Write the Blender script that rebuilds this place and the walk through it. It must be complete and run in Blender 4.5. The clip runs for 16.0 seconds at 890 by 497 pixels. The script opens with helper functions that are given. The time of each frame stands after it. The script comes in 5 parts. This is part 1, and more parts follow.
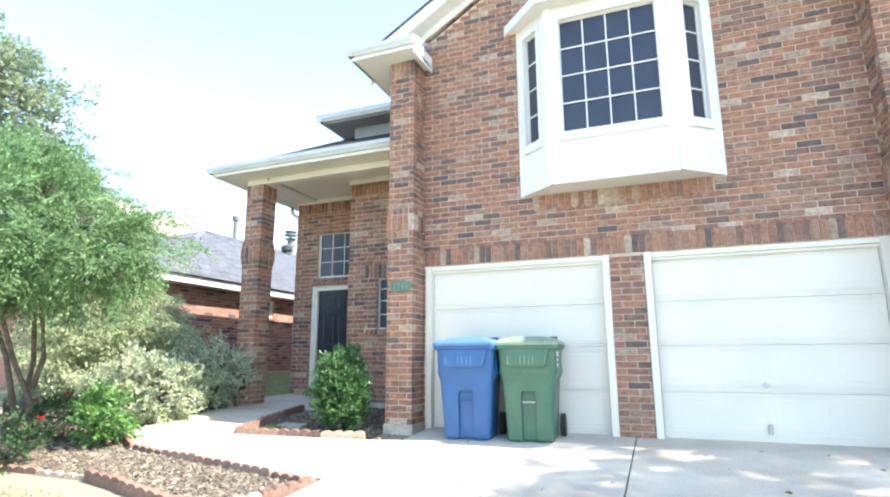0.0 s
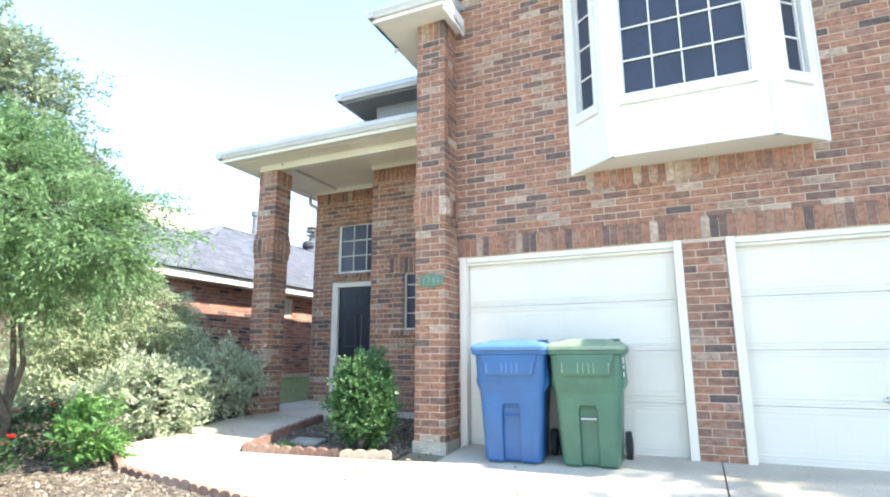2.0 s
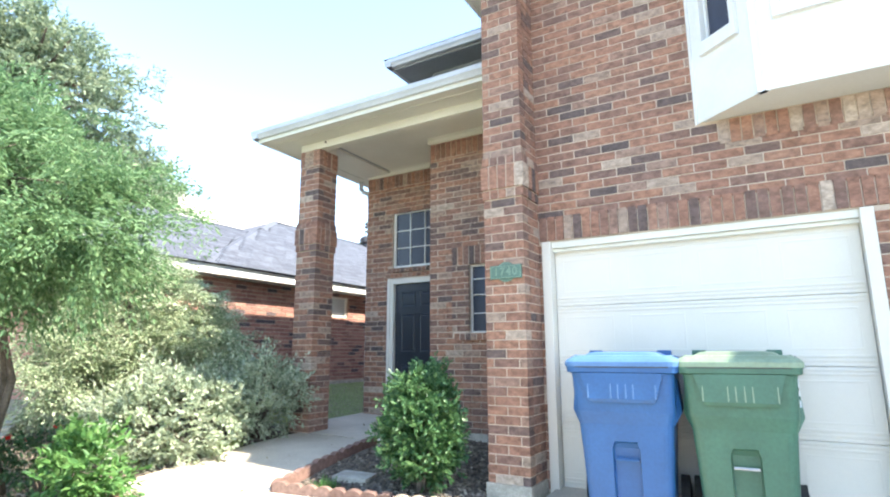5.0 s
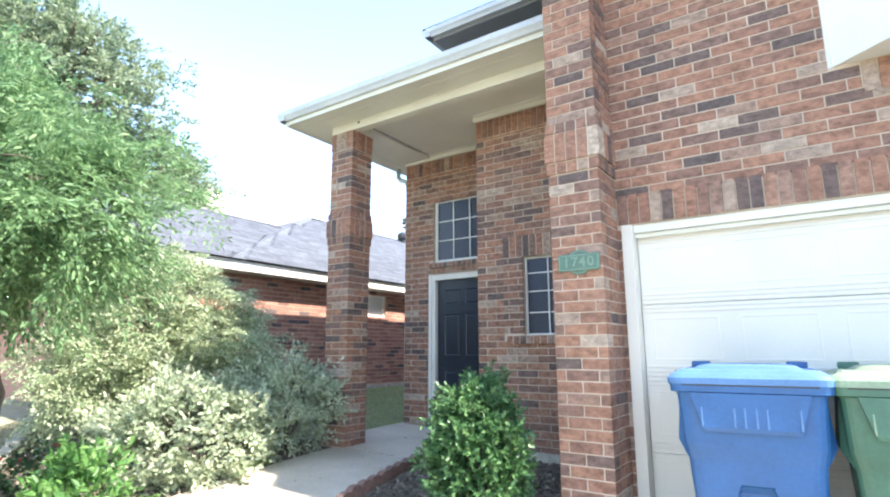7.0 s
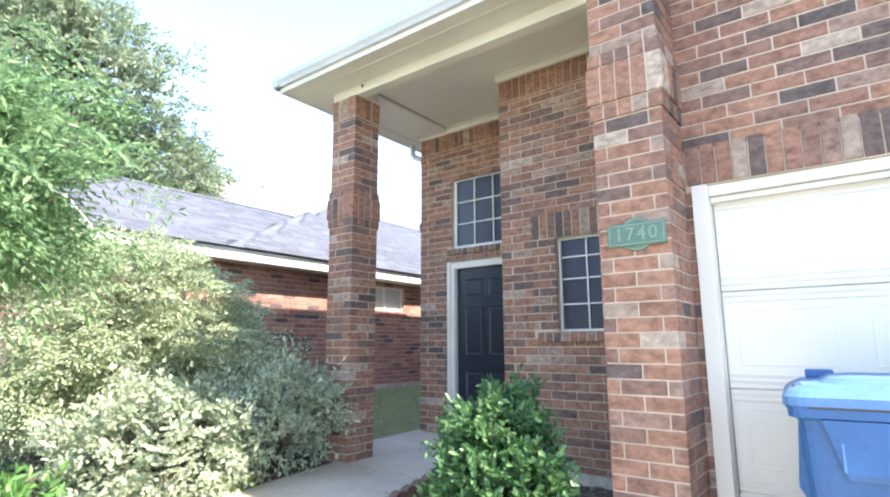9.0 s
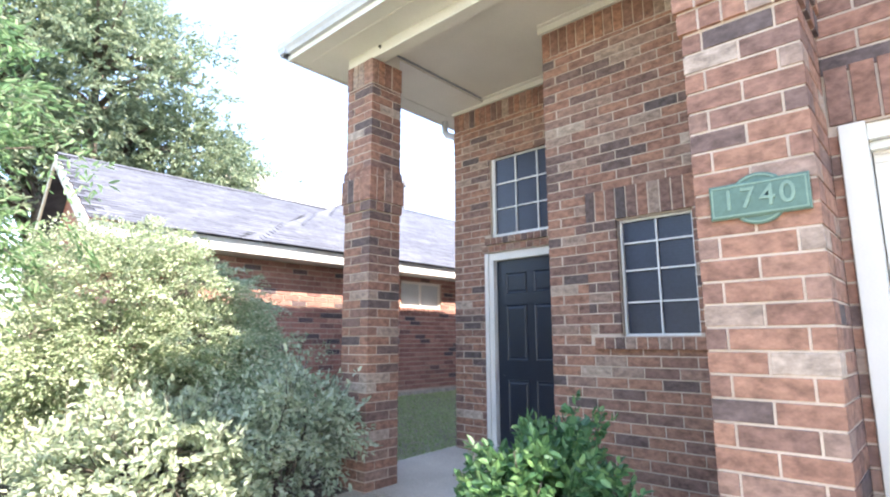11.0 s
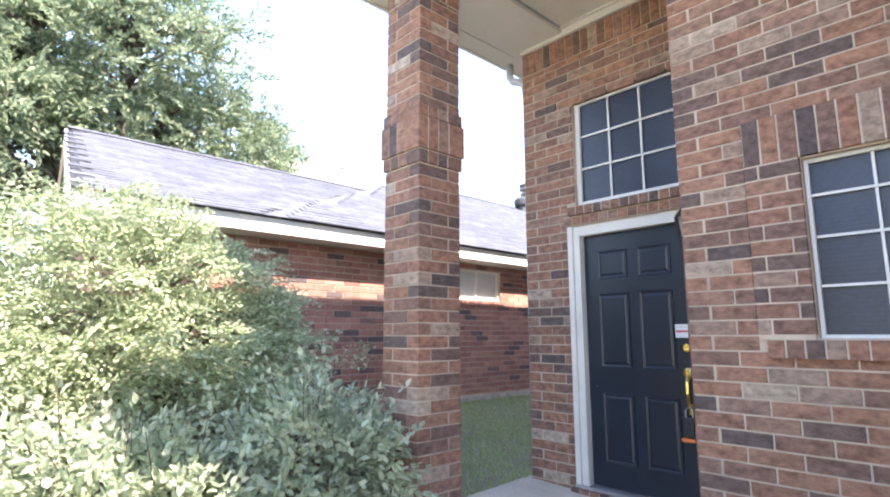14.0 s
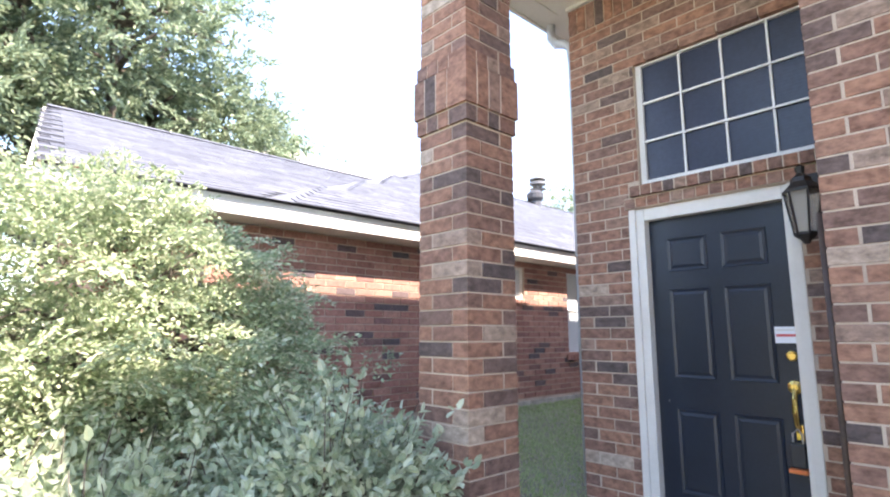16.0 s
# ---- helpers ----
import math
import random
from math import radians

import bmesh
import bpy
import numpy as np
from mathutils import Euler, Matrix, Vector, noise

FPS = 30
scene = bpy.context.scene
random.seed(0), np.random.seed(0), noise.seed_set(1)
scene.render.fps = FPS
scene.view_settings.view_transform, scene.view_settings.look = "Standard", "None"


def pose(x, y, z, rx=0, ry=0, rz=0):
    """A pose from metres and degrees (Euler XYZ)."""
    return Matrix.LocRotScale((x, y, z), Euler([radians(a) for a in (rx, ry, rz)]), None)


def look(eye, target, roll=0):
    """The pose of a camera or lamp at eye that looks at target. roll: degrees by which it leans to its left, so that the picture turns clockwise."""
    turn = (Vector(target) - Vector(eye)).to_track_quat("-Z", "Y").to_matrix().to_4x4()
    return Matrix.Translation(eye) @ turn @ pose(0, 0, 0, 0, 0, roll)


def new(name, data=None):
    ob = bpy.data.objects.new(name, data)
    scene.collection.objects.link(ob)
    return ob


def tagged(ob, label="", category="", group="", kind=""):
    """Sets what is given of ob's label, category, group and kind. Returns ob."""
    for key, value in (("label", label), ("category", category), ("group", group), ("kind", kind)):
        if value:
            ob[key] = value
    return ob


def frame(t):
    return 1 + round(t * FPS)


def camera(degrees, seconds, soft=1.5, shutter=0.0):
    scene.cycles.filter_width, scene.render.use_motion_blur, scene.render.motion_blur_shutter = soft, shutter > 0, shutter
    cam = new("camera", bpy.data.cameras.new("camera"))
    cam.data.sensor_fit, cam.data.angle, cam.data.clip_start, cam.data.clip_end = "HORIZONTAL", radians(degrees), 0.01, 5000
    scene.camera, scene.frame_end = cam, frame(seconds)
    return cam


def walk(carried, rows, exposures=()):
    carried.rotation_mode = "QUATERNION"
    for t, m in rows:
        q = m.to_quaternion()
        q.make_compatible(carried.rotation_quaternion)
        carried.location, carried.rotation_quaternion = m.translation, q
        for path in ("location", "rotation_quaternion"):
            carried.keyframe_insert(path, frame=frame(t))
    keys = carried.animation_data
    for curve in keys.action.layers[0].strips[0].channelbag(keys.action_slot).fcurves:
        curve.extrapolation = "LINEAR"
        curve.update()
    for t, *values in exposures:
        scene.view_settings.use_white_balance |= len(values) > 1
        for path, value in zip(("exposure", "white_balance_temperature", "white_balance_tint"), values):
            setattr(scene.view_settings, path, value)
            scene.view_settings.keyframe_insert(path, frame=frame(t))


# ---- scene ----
cam = camera(78.5, 16.0, soft=2.1)
METRES, EYE, TILT, LEAN, TURN = 8.0, 1.5, 0.0, 0.0, 21.6
EXPOSURES = [(0, 2.40, 6900, 7), (5, 2.41, 6750, 8), (9, 2.58, 6750, 12), (12, 2.73, 6900, 18), (16, 2.81, 7050, 19)]
ROWS = [
    (0.0, 0.0, 0.0, 0.0, 0.04, 11.3, 0.18),
    (0.5, -0.0041, 0.0334, -0.0011, 0.57, 11.32, 0.15),
    (1.0, -0.0036, 0.0687, 0.0058, 1.31, 11.24, 0.19),
    (1.5, -0.0155, 0.1037, 0.0086, 2.08, 11.2, 0.2),
    (2.0, -0.0216, 0.1365, 0.0104, 2.52, 11.16, 0.16),
    (2.5, -0.0163, 0.1737, 0.0149, 3.06, 11.09, 0.2),
    (3.0, -0.0192, 0.2022, 0.0165, 3.96, 11.05, 0.2),
    (3.5, -0.0343, 0.2358, 0.0214, 4.99, 11.0, 0.2),
    (4.0, -0.0403, 0.265, 0.0217, 6.26, 11.0, 0.14),
    (4.5, -0.0399, 0.2988, 0.0263, 7.68, 10.96, 0.13),
    (5.0, -0.0489, 0.3241, 0.0302, 9.14, 10.87, 0.17),
    (7.5, -0.0937, 0.4642, 0.0419, 13.58, 10.55, 0.12),
    (8.0, -0.0982, 0.4951, 0.0407, 14.07, 10.41, 0.12),
    (8.5, -0.0988, 0.5298, 0.0461, 14.9, 10.3, 0.13),
    (9.0, -0.1044, 0.5608, 0.0469, 15.95, 10.11, 0.21),
    (11.5, -0.1326, 0.7138, 0.0616, 22.05, 9.47, 0.19),
    (12.0, -0.1431, 0.7466, 0.0616, 23.0, 9.32, 0.17),
    (12.5, -0.1548, 0.7798, 0.0661, 23.99, 9.18, 0.17),
    (13.0, -0.1732, 0.7992, 0.0663, 25.15, 9.16, 0.16),
    (13.5, -0.1986, 0.8163, 0.0673, 25.51, 9.16, 0.08),
    (14.0, -0.215, 0.8376, 0.0663, 25.65, 8.99, 0.08),
    (14.5, -0.231, 0.864, 0.0695, 25.75, 8.94, 0.07),
    (15.0, -0.2499, 0.8803, 0.0714, 25.76, 8.98, 0.07),
    (15.5, -0.2747, 0.8921, 0.0728, 25.62, 8.99, 0.03),
    (16.0, -0.2908, 0.9109, 0.0706, 25.53, 8.89, 0.07),
]
walk(cam, [(t, pose(0, 0, EYE, TILT, LEAN, TURN) @ pose(METRES * x, METRES * y, METRES * z, 90 + pitch, roll, yaw)) for t, x, y, z, yaw, pitch, roll in ROWS], exposures=EXPOSURES)


# ---- sun, sky and exposure ----
SUN_DIR = Vector((0.655, 0.022, 0.755)).normalized()
world = bpy.data.worlds.new("sky_world")
scene.world = world
world.use_nodes = True
wn = world.node_tree.nodes
wl = world.node_tree.links
sky = wn.new("ShaderNodeTexSky")
sky.sky_type = "NISHITA"
sky.sun_disc = False
sky.sun_elevation = math.asin(SUN_DIR.z)
sky.sun_rotation = math.atan2(SUN_DIR.x, SUN_DIR.y)
sky.air_density, sky.dust_density, sky.ozone_density = 1.0, 0.45, 1.8
wn["Background"].inputs["Strength"].default_value = 0.15
wl.new(sky.outputs[0], wn["Background"].inputs["Color"])
sun = new("sun", bpy.data.lights.new("sun", "SUN"))
sun.data.energy, sun.data.angle, sun.data.color = 3.5, radians(0.6), (1.0, 0.94, 0.84)
sun.matrix_world = look(SUN_DIR * 60, (0, 0, 0))


# ---- materials ----
def mat(name, color, rough=0.6, metal=0.0, var=0.12, scale=6.0, fine=60.0, bump=0.15, second=None, spec=0.5, dist=0.004):
    """A material with stains at a coarse scale, grain at a fine one, and a fine relief."""
    m = bpy.data.materials.new(name)
    m.use_nodes = True
    n, l = m.node_tree.nodes, m.node_tree.links
    b = n["Principled BSDF"]
    b.inputs["Roughness"].default_value, b.inputs["Metallic"].default_value = rough, metal
    b.inputs["Specular IOR Level"].default_value = spec
    tc = n.new("ShaderNodeTexCoord")
    big, small = n.new("ShaderNodeTexNoise"), n.new("ShaderNodeTexNoise")
    big.inputs["Scale"].default_value, small.inputs["Scale"].default_value = scale, fine
    big.inputs["Detail"].default_value, small.inputs["Detail"].default_value = 5, 4
    for t in (big, small):
        l.new(tc.outputs["Object"], t.inputs["Vector"])
    dark = tuple(c * (1 - var) for c in color)
    other = second or tuple(min(1, c * (1 + var)) for c in color)
    ramp = n.new("ShaderNodeValToRGB")
    ramp.color_ramp.elements[0].position, ramp.color_ramp.elements[1].position = 0.35, 0.68
    ramp.color_ramp.elements[0].color, ramp.color_ramp.elements[1].color = (*dark, 1), (*other, 1)
    l.new(big.outputs["Fac"], ramp.inputs["Fac"])
    mix = n.new("ShaderNodeMix")
    mix.data_type, mix.blend_type = "RGBA", "OVERLAY"
    mix.inputs["Factor"].default_value = min(1.0, var * 2.0)
    l.new(ramp.outputs["Color"], mix.inputs["A"])
    l.new(small.outputs["Fac"], mix.inputs["B"])
    l.new(mix.outputs["Result"], b.inputs["Base Color"])
    if bump:
        bp = n.new("ShaderNodeBump")
        bp.inputs["Strength"].default_value, bp.inputs["Distance"].default_value = bump, dist
        l.new(small.outputs["Fac"], bp.inputs["Height"])
        l.new(bp.outputs["Normal"], b.inputs["Normal"])
    return m


def ramp_mat(name, stops, source, rough=0.85, mottle=0.5, mscale=24.0, bump=0.5, spec=0.25, streak=(1, 1, 1), thin=0.0):
    """A material for many alike pieces: each takes its colour from a row of colours by chance (source: 'object' or 'island')."""
    m = bpy.data.materials.new(name)
    m.use_nodes = True
    n, l = m.node_tree.nodes, m.node_tree.links
    b = n["Principled BSDF"]
    b.inputs["Roughness"].default_value, b.inputs["Specular IOR Level"].default_value = rough, spec
    if source == "object":
        rnd = n.new("ShaderNodeObjectInfo").outputs["Random"]
    else:
        rnd = n.new("ShaderNodeNewGeometry").outputs["Random Per Island"]
    ramp = n.new("ShaderNodeValToRGB")
    cr = ramp.color_ramp
    cr.interpolation = "LINEAR"
    while len(cr.elements) < len(stops):
        cr.elements.new(0.5)
    for e, (pos, col) in zip(cr.elements, stops):
        e.position, e.color = pos, (*col, 1)
    l.new(rnd, ramp.inputs["Fac"])
    geo = n.new("ShaderNodeNewGeometry")
    mp = n.new("ShaderNodeMapping")
    mp.inputs["Scale"].default_value = streak
    l.new(geo.outputs["Position"], mp.inputs["Vector"])
    a, c = n.new("ShaderNodeTexNoise"), n.new("ShaderNodeTexNoise")
    a.inputs["Scale"].default_value, c.inputs["Scale"].default_value = mscale, 160
    a.inputs["Detail"].default_value, a.inputs["Roughness"].default_value = 6, 0.65
    c.inputs["Detail"].default_value = 3
    l.new(mp.outputs["Vector"], a.inputs["Vector"])
    l.new(geo.outputs["Position"], c.inputs["Vector"])
    mr = n.new("ShaderNodeMapRange")
    mr.inputs["From Min"].default_value, mr.inputs["From Max"].default_value = 0.3, 0.7
    mr.inputs["To Min"].default_value, mr.inputs["To Max"].default_value = 1 - mottle, 1 + mottle * 0.75
    l.new(a.outputs["Fac"], mr.inputs["Value"])
    mul = n.new("ShaderNodeMix")
    mul.data_type, mul.blend_type = "RGBA", "MULTIPLY"
    mul.inputs["Factor"].default_value = 1
    l.new(ramp.outputs["Color"], mul.inputs["A"])
    l.new(mr.outputs["Result"], mul.inputs["B"])
    l.new(mul.outputs["Result"], b.inputs["Base Color"])
    if bump:
        bp = n.new("ShaderNodeBump")
        bp.inputs["Strength"].default_value, bp.inputs["Distance"].default_value = bump, 0.004
        l.new(c.outputs["Fac"], bp.inputs["Height"])
        l.new(bp.outputs["Normal"], b.inputs["Normal"])
    if thin:
        tr = n.new("ShaderNodeBsdfTranslucent")
        l.new(mul.outputs["Result"], tr.inputs["Color"])
        ms = n.new("ShaderNodeMixShader")
        ms.inputs["Fac"].default_value = thin
        l.new(b.outputs["BSDF"], ms.inputs[1])
        l.new(tr.outputs["BSDF"], ms.inputs[2])
        l.new(ms.outputs["Shader"], n["Material Output"].inputs["Surface"])
    return m


BRICK_STOPS = [(0.0, (0.098, 0.077, 0.073)), (0.05, (0.13, 0.092, 0.082)), (0.15, (0.192, 0.116, 0.093)), (0.42, (0.262, 0.138, 0.098)),
               (0.74, (0.31, 0.164, 0.111)), (0.86, (0.26, 0.162, 0.125)), (0.95, (0.325, 0.24, 0.188)), (1.0, (0.43, 0.34, 0.27))]
BRICK = ramp_mat("brick_single", BRICK_STOPS, "object", mottle=0.5, mscale=18, streak=(1, 1, 1.6))
BRICK_J = ramp_mat("brick_field", BRICK_STOPS, "island", mottle=0.5, mscale=18, streak=(1, 1, 1.6))
NB_STOPS = [(0.0, (0.09, 0.075, 0.08)), (0.1, (0.13, 0.09, 0.088)), (0.18, (0.26, 0.13, 0.105)), (0.6, (0.335, 0.165, 0.13)), (1.0, (0.40, 0.22, 0.17))]
NB_BRICK = ramp_mat("red_brick_single", NB_STOPS, "object", mottle=0.3)
NB_BRICK_J = ramp_mat("red_brick_field", NB_STOPS, "island", mottle=0.3)
MORTAR = mat("mortar", (0.48, 0.385, 0.305), 0.95, var=0.18, scale=3, fine=220, bump=0.5)
SH_STOPS = [(0.0, (0.076, 0.082, 0.10)), (0.5, (0.094, 0.101, 0.122)), (1.0, (0.118, 0.126, 0.15))]
SHINGLE = ramp_mat("shingle_single", SH_STOPS, "object", mottle=0.25, mscale=9, rough=0.95)
SHINGLE_J = ramp_mat("shingle_field", SH_STOPS, "island", mottle=0.25, mscale=9, rough=0.95)
ROOF_FELT = mat("roof_felt", (0.09, 0.09, 0.10), 0.95, var=0.2, fine=90)
SHINGLE_BASE = mat("shingle_base", (0.094, 0.101, 0.122), 0.95, var=0.2, fine=60, bump=0.4)
CREAM = mat("cream_paint", (0.64, 0.63, 0.565), 0.6, var=0.05, scale=1.5, fine=40, bump=0.06)
SLATE = mat("slate_grey", (0.26, 0.29, 0.32), 0.7, var=0.08, scale=2, fine=30, bump=0.05)
WHITE = mat("white_paint", (0.67, 0.67, 0.65), 0.5, var=0.05, scale=2.2, fine=30, bump=0.06)
DOORWHITE = mat("garage_white", (0.62, 0.585, 0.52), 0.45, var=0.04, scale=1.4, fine=130, bump=0.10, dist=0.002)
GUTTER = mat("gutter_white", (0.47, 0.49, 0.51), 0.4, var=0.06, scale=3, fine=25, bump=0.04)
NAVY = mat("navy_paint", (0.013, 0.018, 0.03), 0.4, var=0.14, scale=3, fine=60, bump=0.05)
GREYTRIM = mat("pale_grey_trim", (0.66, 0.63, 0.58), 0.5, var=0.05, scale=3, fine=40, bump=0.05)
BRASS = mat("brass", (0.78, 0.55, 0.18), 0.24, 1.0, var=0.1, fine=80, bump=0.03)
BLACK = mat("black_plastic", (0.025, 0.025, 0.028), 0.5, var=0.15)
ORANGE = mat("orange_plastic", (0.75, 0.19, 0.05), 0.5, var=0.1)
STICKER = mat("paper_white", (0.78, 0.78, 0.80), 0.5, var=0.03, bump=0)
STICKRED = mat("paper_red", (0.62, 0.10, 0.10), 0.5, var=0.05, bump=0)
BINBLUE = mat("blue_plastic", (0.016, 0.085, 0.235), 0.42, var=0.10, scale=4, fine=50, bump=0.05)
BINGREEN = mat("green_plastic", (0.045, 0.12, 0.08), 0.42, var=0.12, scale=4, fine=50, bump=0.05)
LIDBLUE = mat("blue_plastic_faded", (0.07, 0.16, 0.325), 0.5, var=0.10, scale=4, fine=50, bump=0.05)
LIDGREEN = mat("green_plastic_faded", (0.20, 0.27, 0.185), 0.4, var=0.12, scale=4, fine=50, bump=0.05)
RUBBER = mat("rubber", (0.02, 0.02, 0.02), 0.8, var=0.2)
CONCRETE = mat("concrete", (0.52, 0.455, 0.36), 0.9, var=0.2, scale=1.1, fine=70, bump=0.25, second=(0.58, 0.515, 0.415))
PLINTH = mat("plinth_concrete", (0.40, 0.36, 0.30), 0.95, var=0.25, scale=7, fine=90, bump=0.4)
MULCH = mat("mulch", (0.125, 0.105, 0.085), 0.95, var=0.45, scale=14, fine=120, bump=1.0, dist=0.02)
SOIL = mat("dry_lawn_soil", (0.36, 0.315, 0.235), 0.95, var=0.3, scale=2.5, fine=90, bump=0.8, second=(0.27, 0.26, 0.16), dist=0.02)
CHIP = ramp_mat("mulch_chips", [(0.0, (0.08, 0.064, 0.052)), (0.6, (0.15, 0.125, 0.10)), (0.93, (0.24, 0.20, 0.16)), (1.0, (0.42, 0.37, 0.29))], "island", mottle=0.2)
EDGING = ramp_mat("red_edging", [(0.0, (0.15, 0.095, 0.08)), (0.5, (0.225, 0.135, 0.108)), (0.75, (0.28, 0.19, 0.152)), (1.0, (0.36, 0.29, 0.23))], "object", mottle=0.35)
PAVER = mat("grey_paver", (0.38, 0.35, 0.30), 0.95, var=0.2, fine=80, bump=0.4)
BARK = mat("bark", (0.105, 0.085, 0.068), 0.95, var=0.35, scale=12, fine=60, bump=0.9, dist=0.01)
PLAQUE = mat("plaque_green", (0.085, 0.152, 0.115), 0.5, var=0.12, scale=12, fine=90, bump=0.1)
PLAQUETXT = mat("plaque_letters", (0.17, 0.26, 0.195), 0.5, var=0.1, bump=0)
BRONZE = mat("dark_bronze", (0.035, 0.03, 0.028), 0.5, 0.4, var=0.2)
FLUE = mat("dull_zinc", (0.12, 0.125, 0.135), 0.7, 0.0, var=0.15, scale=4)
METAL = mat("galvanised", (0.45, 0.45, 0.46), 0.45, 0.7, var=0.15)
CONDUIT = mat("brown_conduit", (0.075, 0.05, 0.04), 0.55, var=0.2, scale=8)
DARKVENT = mat("dark_vent", (0.06, 0.06, 0.065), 0.5, 0.3, var=0.15)
BLIND = mat("pale_blind", (0.47, 0.50, 0.51), 0.6, var=0.05, scale=3)
ROOM = mat("dark_room", (0.03, 0.03, 0.035), 0.9, var=0.1)
REDFLOWER = mat("red_petal", (0.65, 0.03, 0.03), 0.6, var=0.15, bump=0)


def screen_mat():
    """Dark solar screen cloth behind window glass: fine horizontal weave."""
    m = mat("solar_screen", (0.024, 0.030, 0.052), 0.35, var=0.15, scale=2.0, fine=40, bump=0.0)
    n, l = m.node_tree.nodes, m.node_tree.links
    w = n.new("ShaderNodeTexWave")
    w.wave_type, w.bands_direction = "BANDS", "Z"
    w.inputs["Scale"].default_value, w.inputs["Distortion"].default_value = 14, 0.6
    tc = n.new("ShaderNodeTexCoord")
    l.new(tc.outputs["Object"], w.inputs["Vector"])
    bp = n.new("ShaderNodeBump")
    bp.inputs["Strength"].default_value, bp.inputs["Distance"].default_value = 0.12, 0.004
    l.new(w.outputs["Fac"], bp.inputs["Height"])
    l.new(bp.outputs["Normal"], n["Principled BSDF"].inputs["Normal"])
    return m


SCREEN = screen_mat()


def leaf_mat(name, stops, thin=0.35, rough=0.5, spec=0.4):
    return ramp_mat(name, stops, "island", rough=rough, mottle=0.15, mscale=6, bump=0, spec=spec, thin=thin)


L_OAK = leaf_mat("oak_leaves", [(0, (0.13, 0.185, 0.12)), (0.6, (0.235, 0.30, 0.19)), (1, (0.38, 0.43, 0.29))], thin=0.5)
L_FEATHER = leaf_mat("feathery_leaves", [(0, (0.09, 0.18, 0.08)), (0.6, (0.158, 0.272, 0.125)), (1, (0.26, 0.385, 0.19))], thin=0.45)
L_PRIVET = leaf_mat("variegated_leaves", [(0, (0.20, 0.27, 0.15)), (0.5, (0.34, 0.41, 0.25)), (0.8, (0.46, 0.51, 0.34)), (1, (0.60, 0.61, 0.46))])
L_SILVER = leaf_mat("silver_leaves", [(0, (0.25, 0.315, 0.205)), (0.5, (0.40, 0.46, 0.32)), (1, (0.55, 0.60, 0.46))], thin=0.45)
L_HOLLY = leaf_mat("holly_leaves", [(0, (0.038, 0.10, 0.04)), (0.6, (0.075, 0.175, 0.066)), (1, (0.18, 0.31, 0.12))], rough=0.4, spec=0.5)
L_LIME = leaf_mat("lime_leaves", [(0, (0.06, 0.155, 0.045)), (0.6, (0.11, 0.24, 0.065)), (1, (0.19, 0.33, 0.105))])
L_DARK = leaf_mat("rose_leaves", [(0, (0.025, 0.06, 0.025)), (1, (0.06, 0.12, 0.05))])
L_GRASS = leaf_mat("grass_blades", [(0, (0.28, 0.38, 0.15)), (0.6, (0.42, 0.51, 0.23)), (1, (0.56, 0.54, 0.34))], rough=0.8, thin=0.45)
L_DRY = leaf_mat("dry_grass_blades", [(0, (0.20, 0.21, 0.11)), (0.5, (0.33, 0.31, 0.20)), (1, (0.45, 0.41, 0.29))], rough=0.9)


# ---- mesh helpers ----
def finish(bm, name, material, smooth=False):
    me = bpy.data.meshes.new(name)
    bmesh.ops.recalc_face_normals(bm, faces=bm.faces)
    bm.to_mesh(me)
    bm.free()
    me.materials.append(material)
    if smooth:
        me.shade_smooth()
    return me


def part(name, bm, material, parent=None, label="", smooth=False):
    ob = new(name, finish(bm, name, material, smooth))
    if parent is not None:
        ob.parent = parent
    if label:
        ob["label"] = label
    return ob


def box(bm, x0, x1, y0, y1, z0, z1, bevel=0.0, m=None):
    vs = bmesh.ops.create_cube(bm, size=1.0)["verts"]
    for v in vs:
        v.co = Vector((x0 + (v.co.x + 0.5) * (x1 - x0), y0 + (v.co.y + 0.5) * (y1 - y0), z0 + (v.co.z + 0.5) * (z1 - z0)))
    if bevel:
        es = list({e for v in vs for e in v.link_edges})
        r = bmesh.ops.bevel(bm, geom=es, offset=bevel, segments=2, affect="EDGES", profile=0.6)
        vs = list({v for f in r["faces"] for v in f.verts} | {v for v in vs if v.is_valid})
    if m is not None:
        for v in vs:
            v.co = m @ v.co
    return vs


def boxes(*args, bevel=0.0):
    bm = bmesh.new()
    for a in args:
        box(bm, *a, bevel=bevel)
    return bm


def loft(bm, rings, cap0=True, cap1=True):
    rows = [[bm.verts.new(p) for p in r] for r in rings]
    k = len(rows[0])
    for a, b in zip(rows, rows[1:]):
        for i in range(k):
            bm.faces.new((a[i], a[(i + 1) % k], b[(i + 1) % k], b[i]))
    if cap0:
        bm.faces.new(rows[0][::-1])
    if cap1:
        bm.faces.new(rows[-1])
    return rows


def circle(c, r, k=16, axis="z"):
    out = []
    for i in range(k):
        a = 2 * math.pi * i / k
        p, q = r * math.cos(a), r * math.sin(a)
        d = {"z": (p, q, 0), "y": (p, 0, q), "x": (0, p, q)}[axis]
        out.append((c[0] + d[0], c[1] + d[1], c[2] + d[2]))
    return out


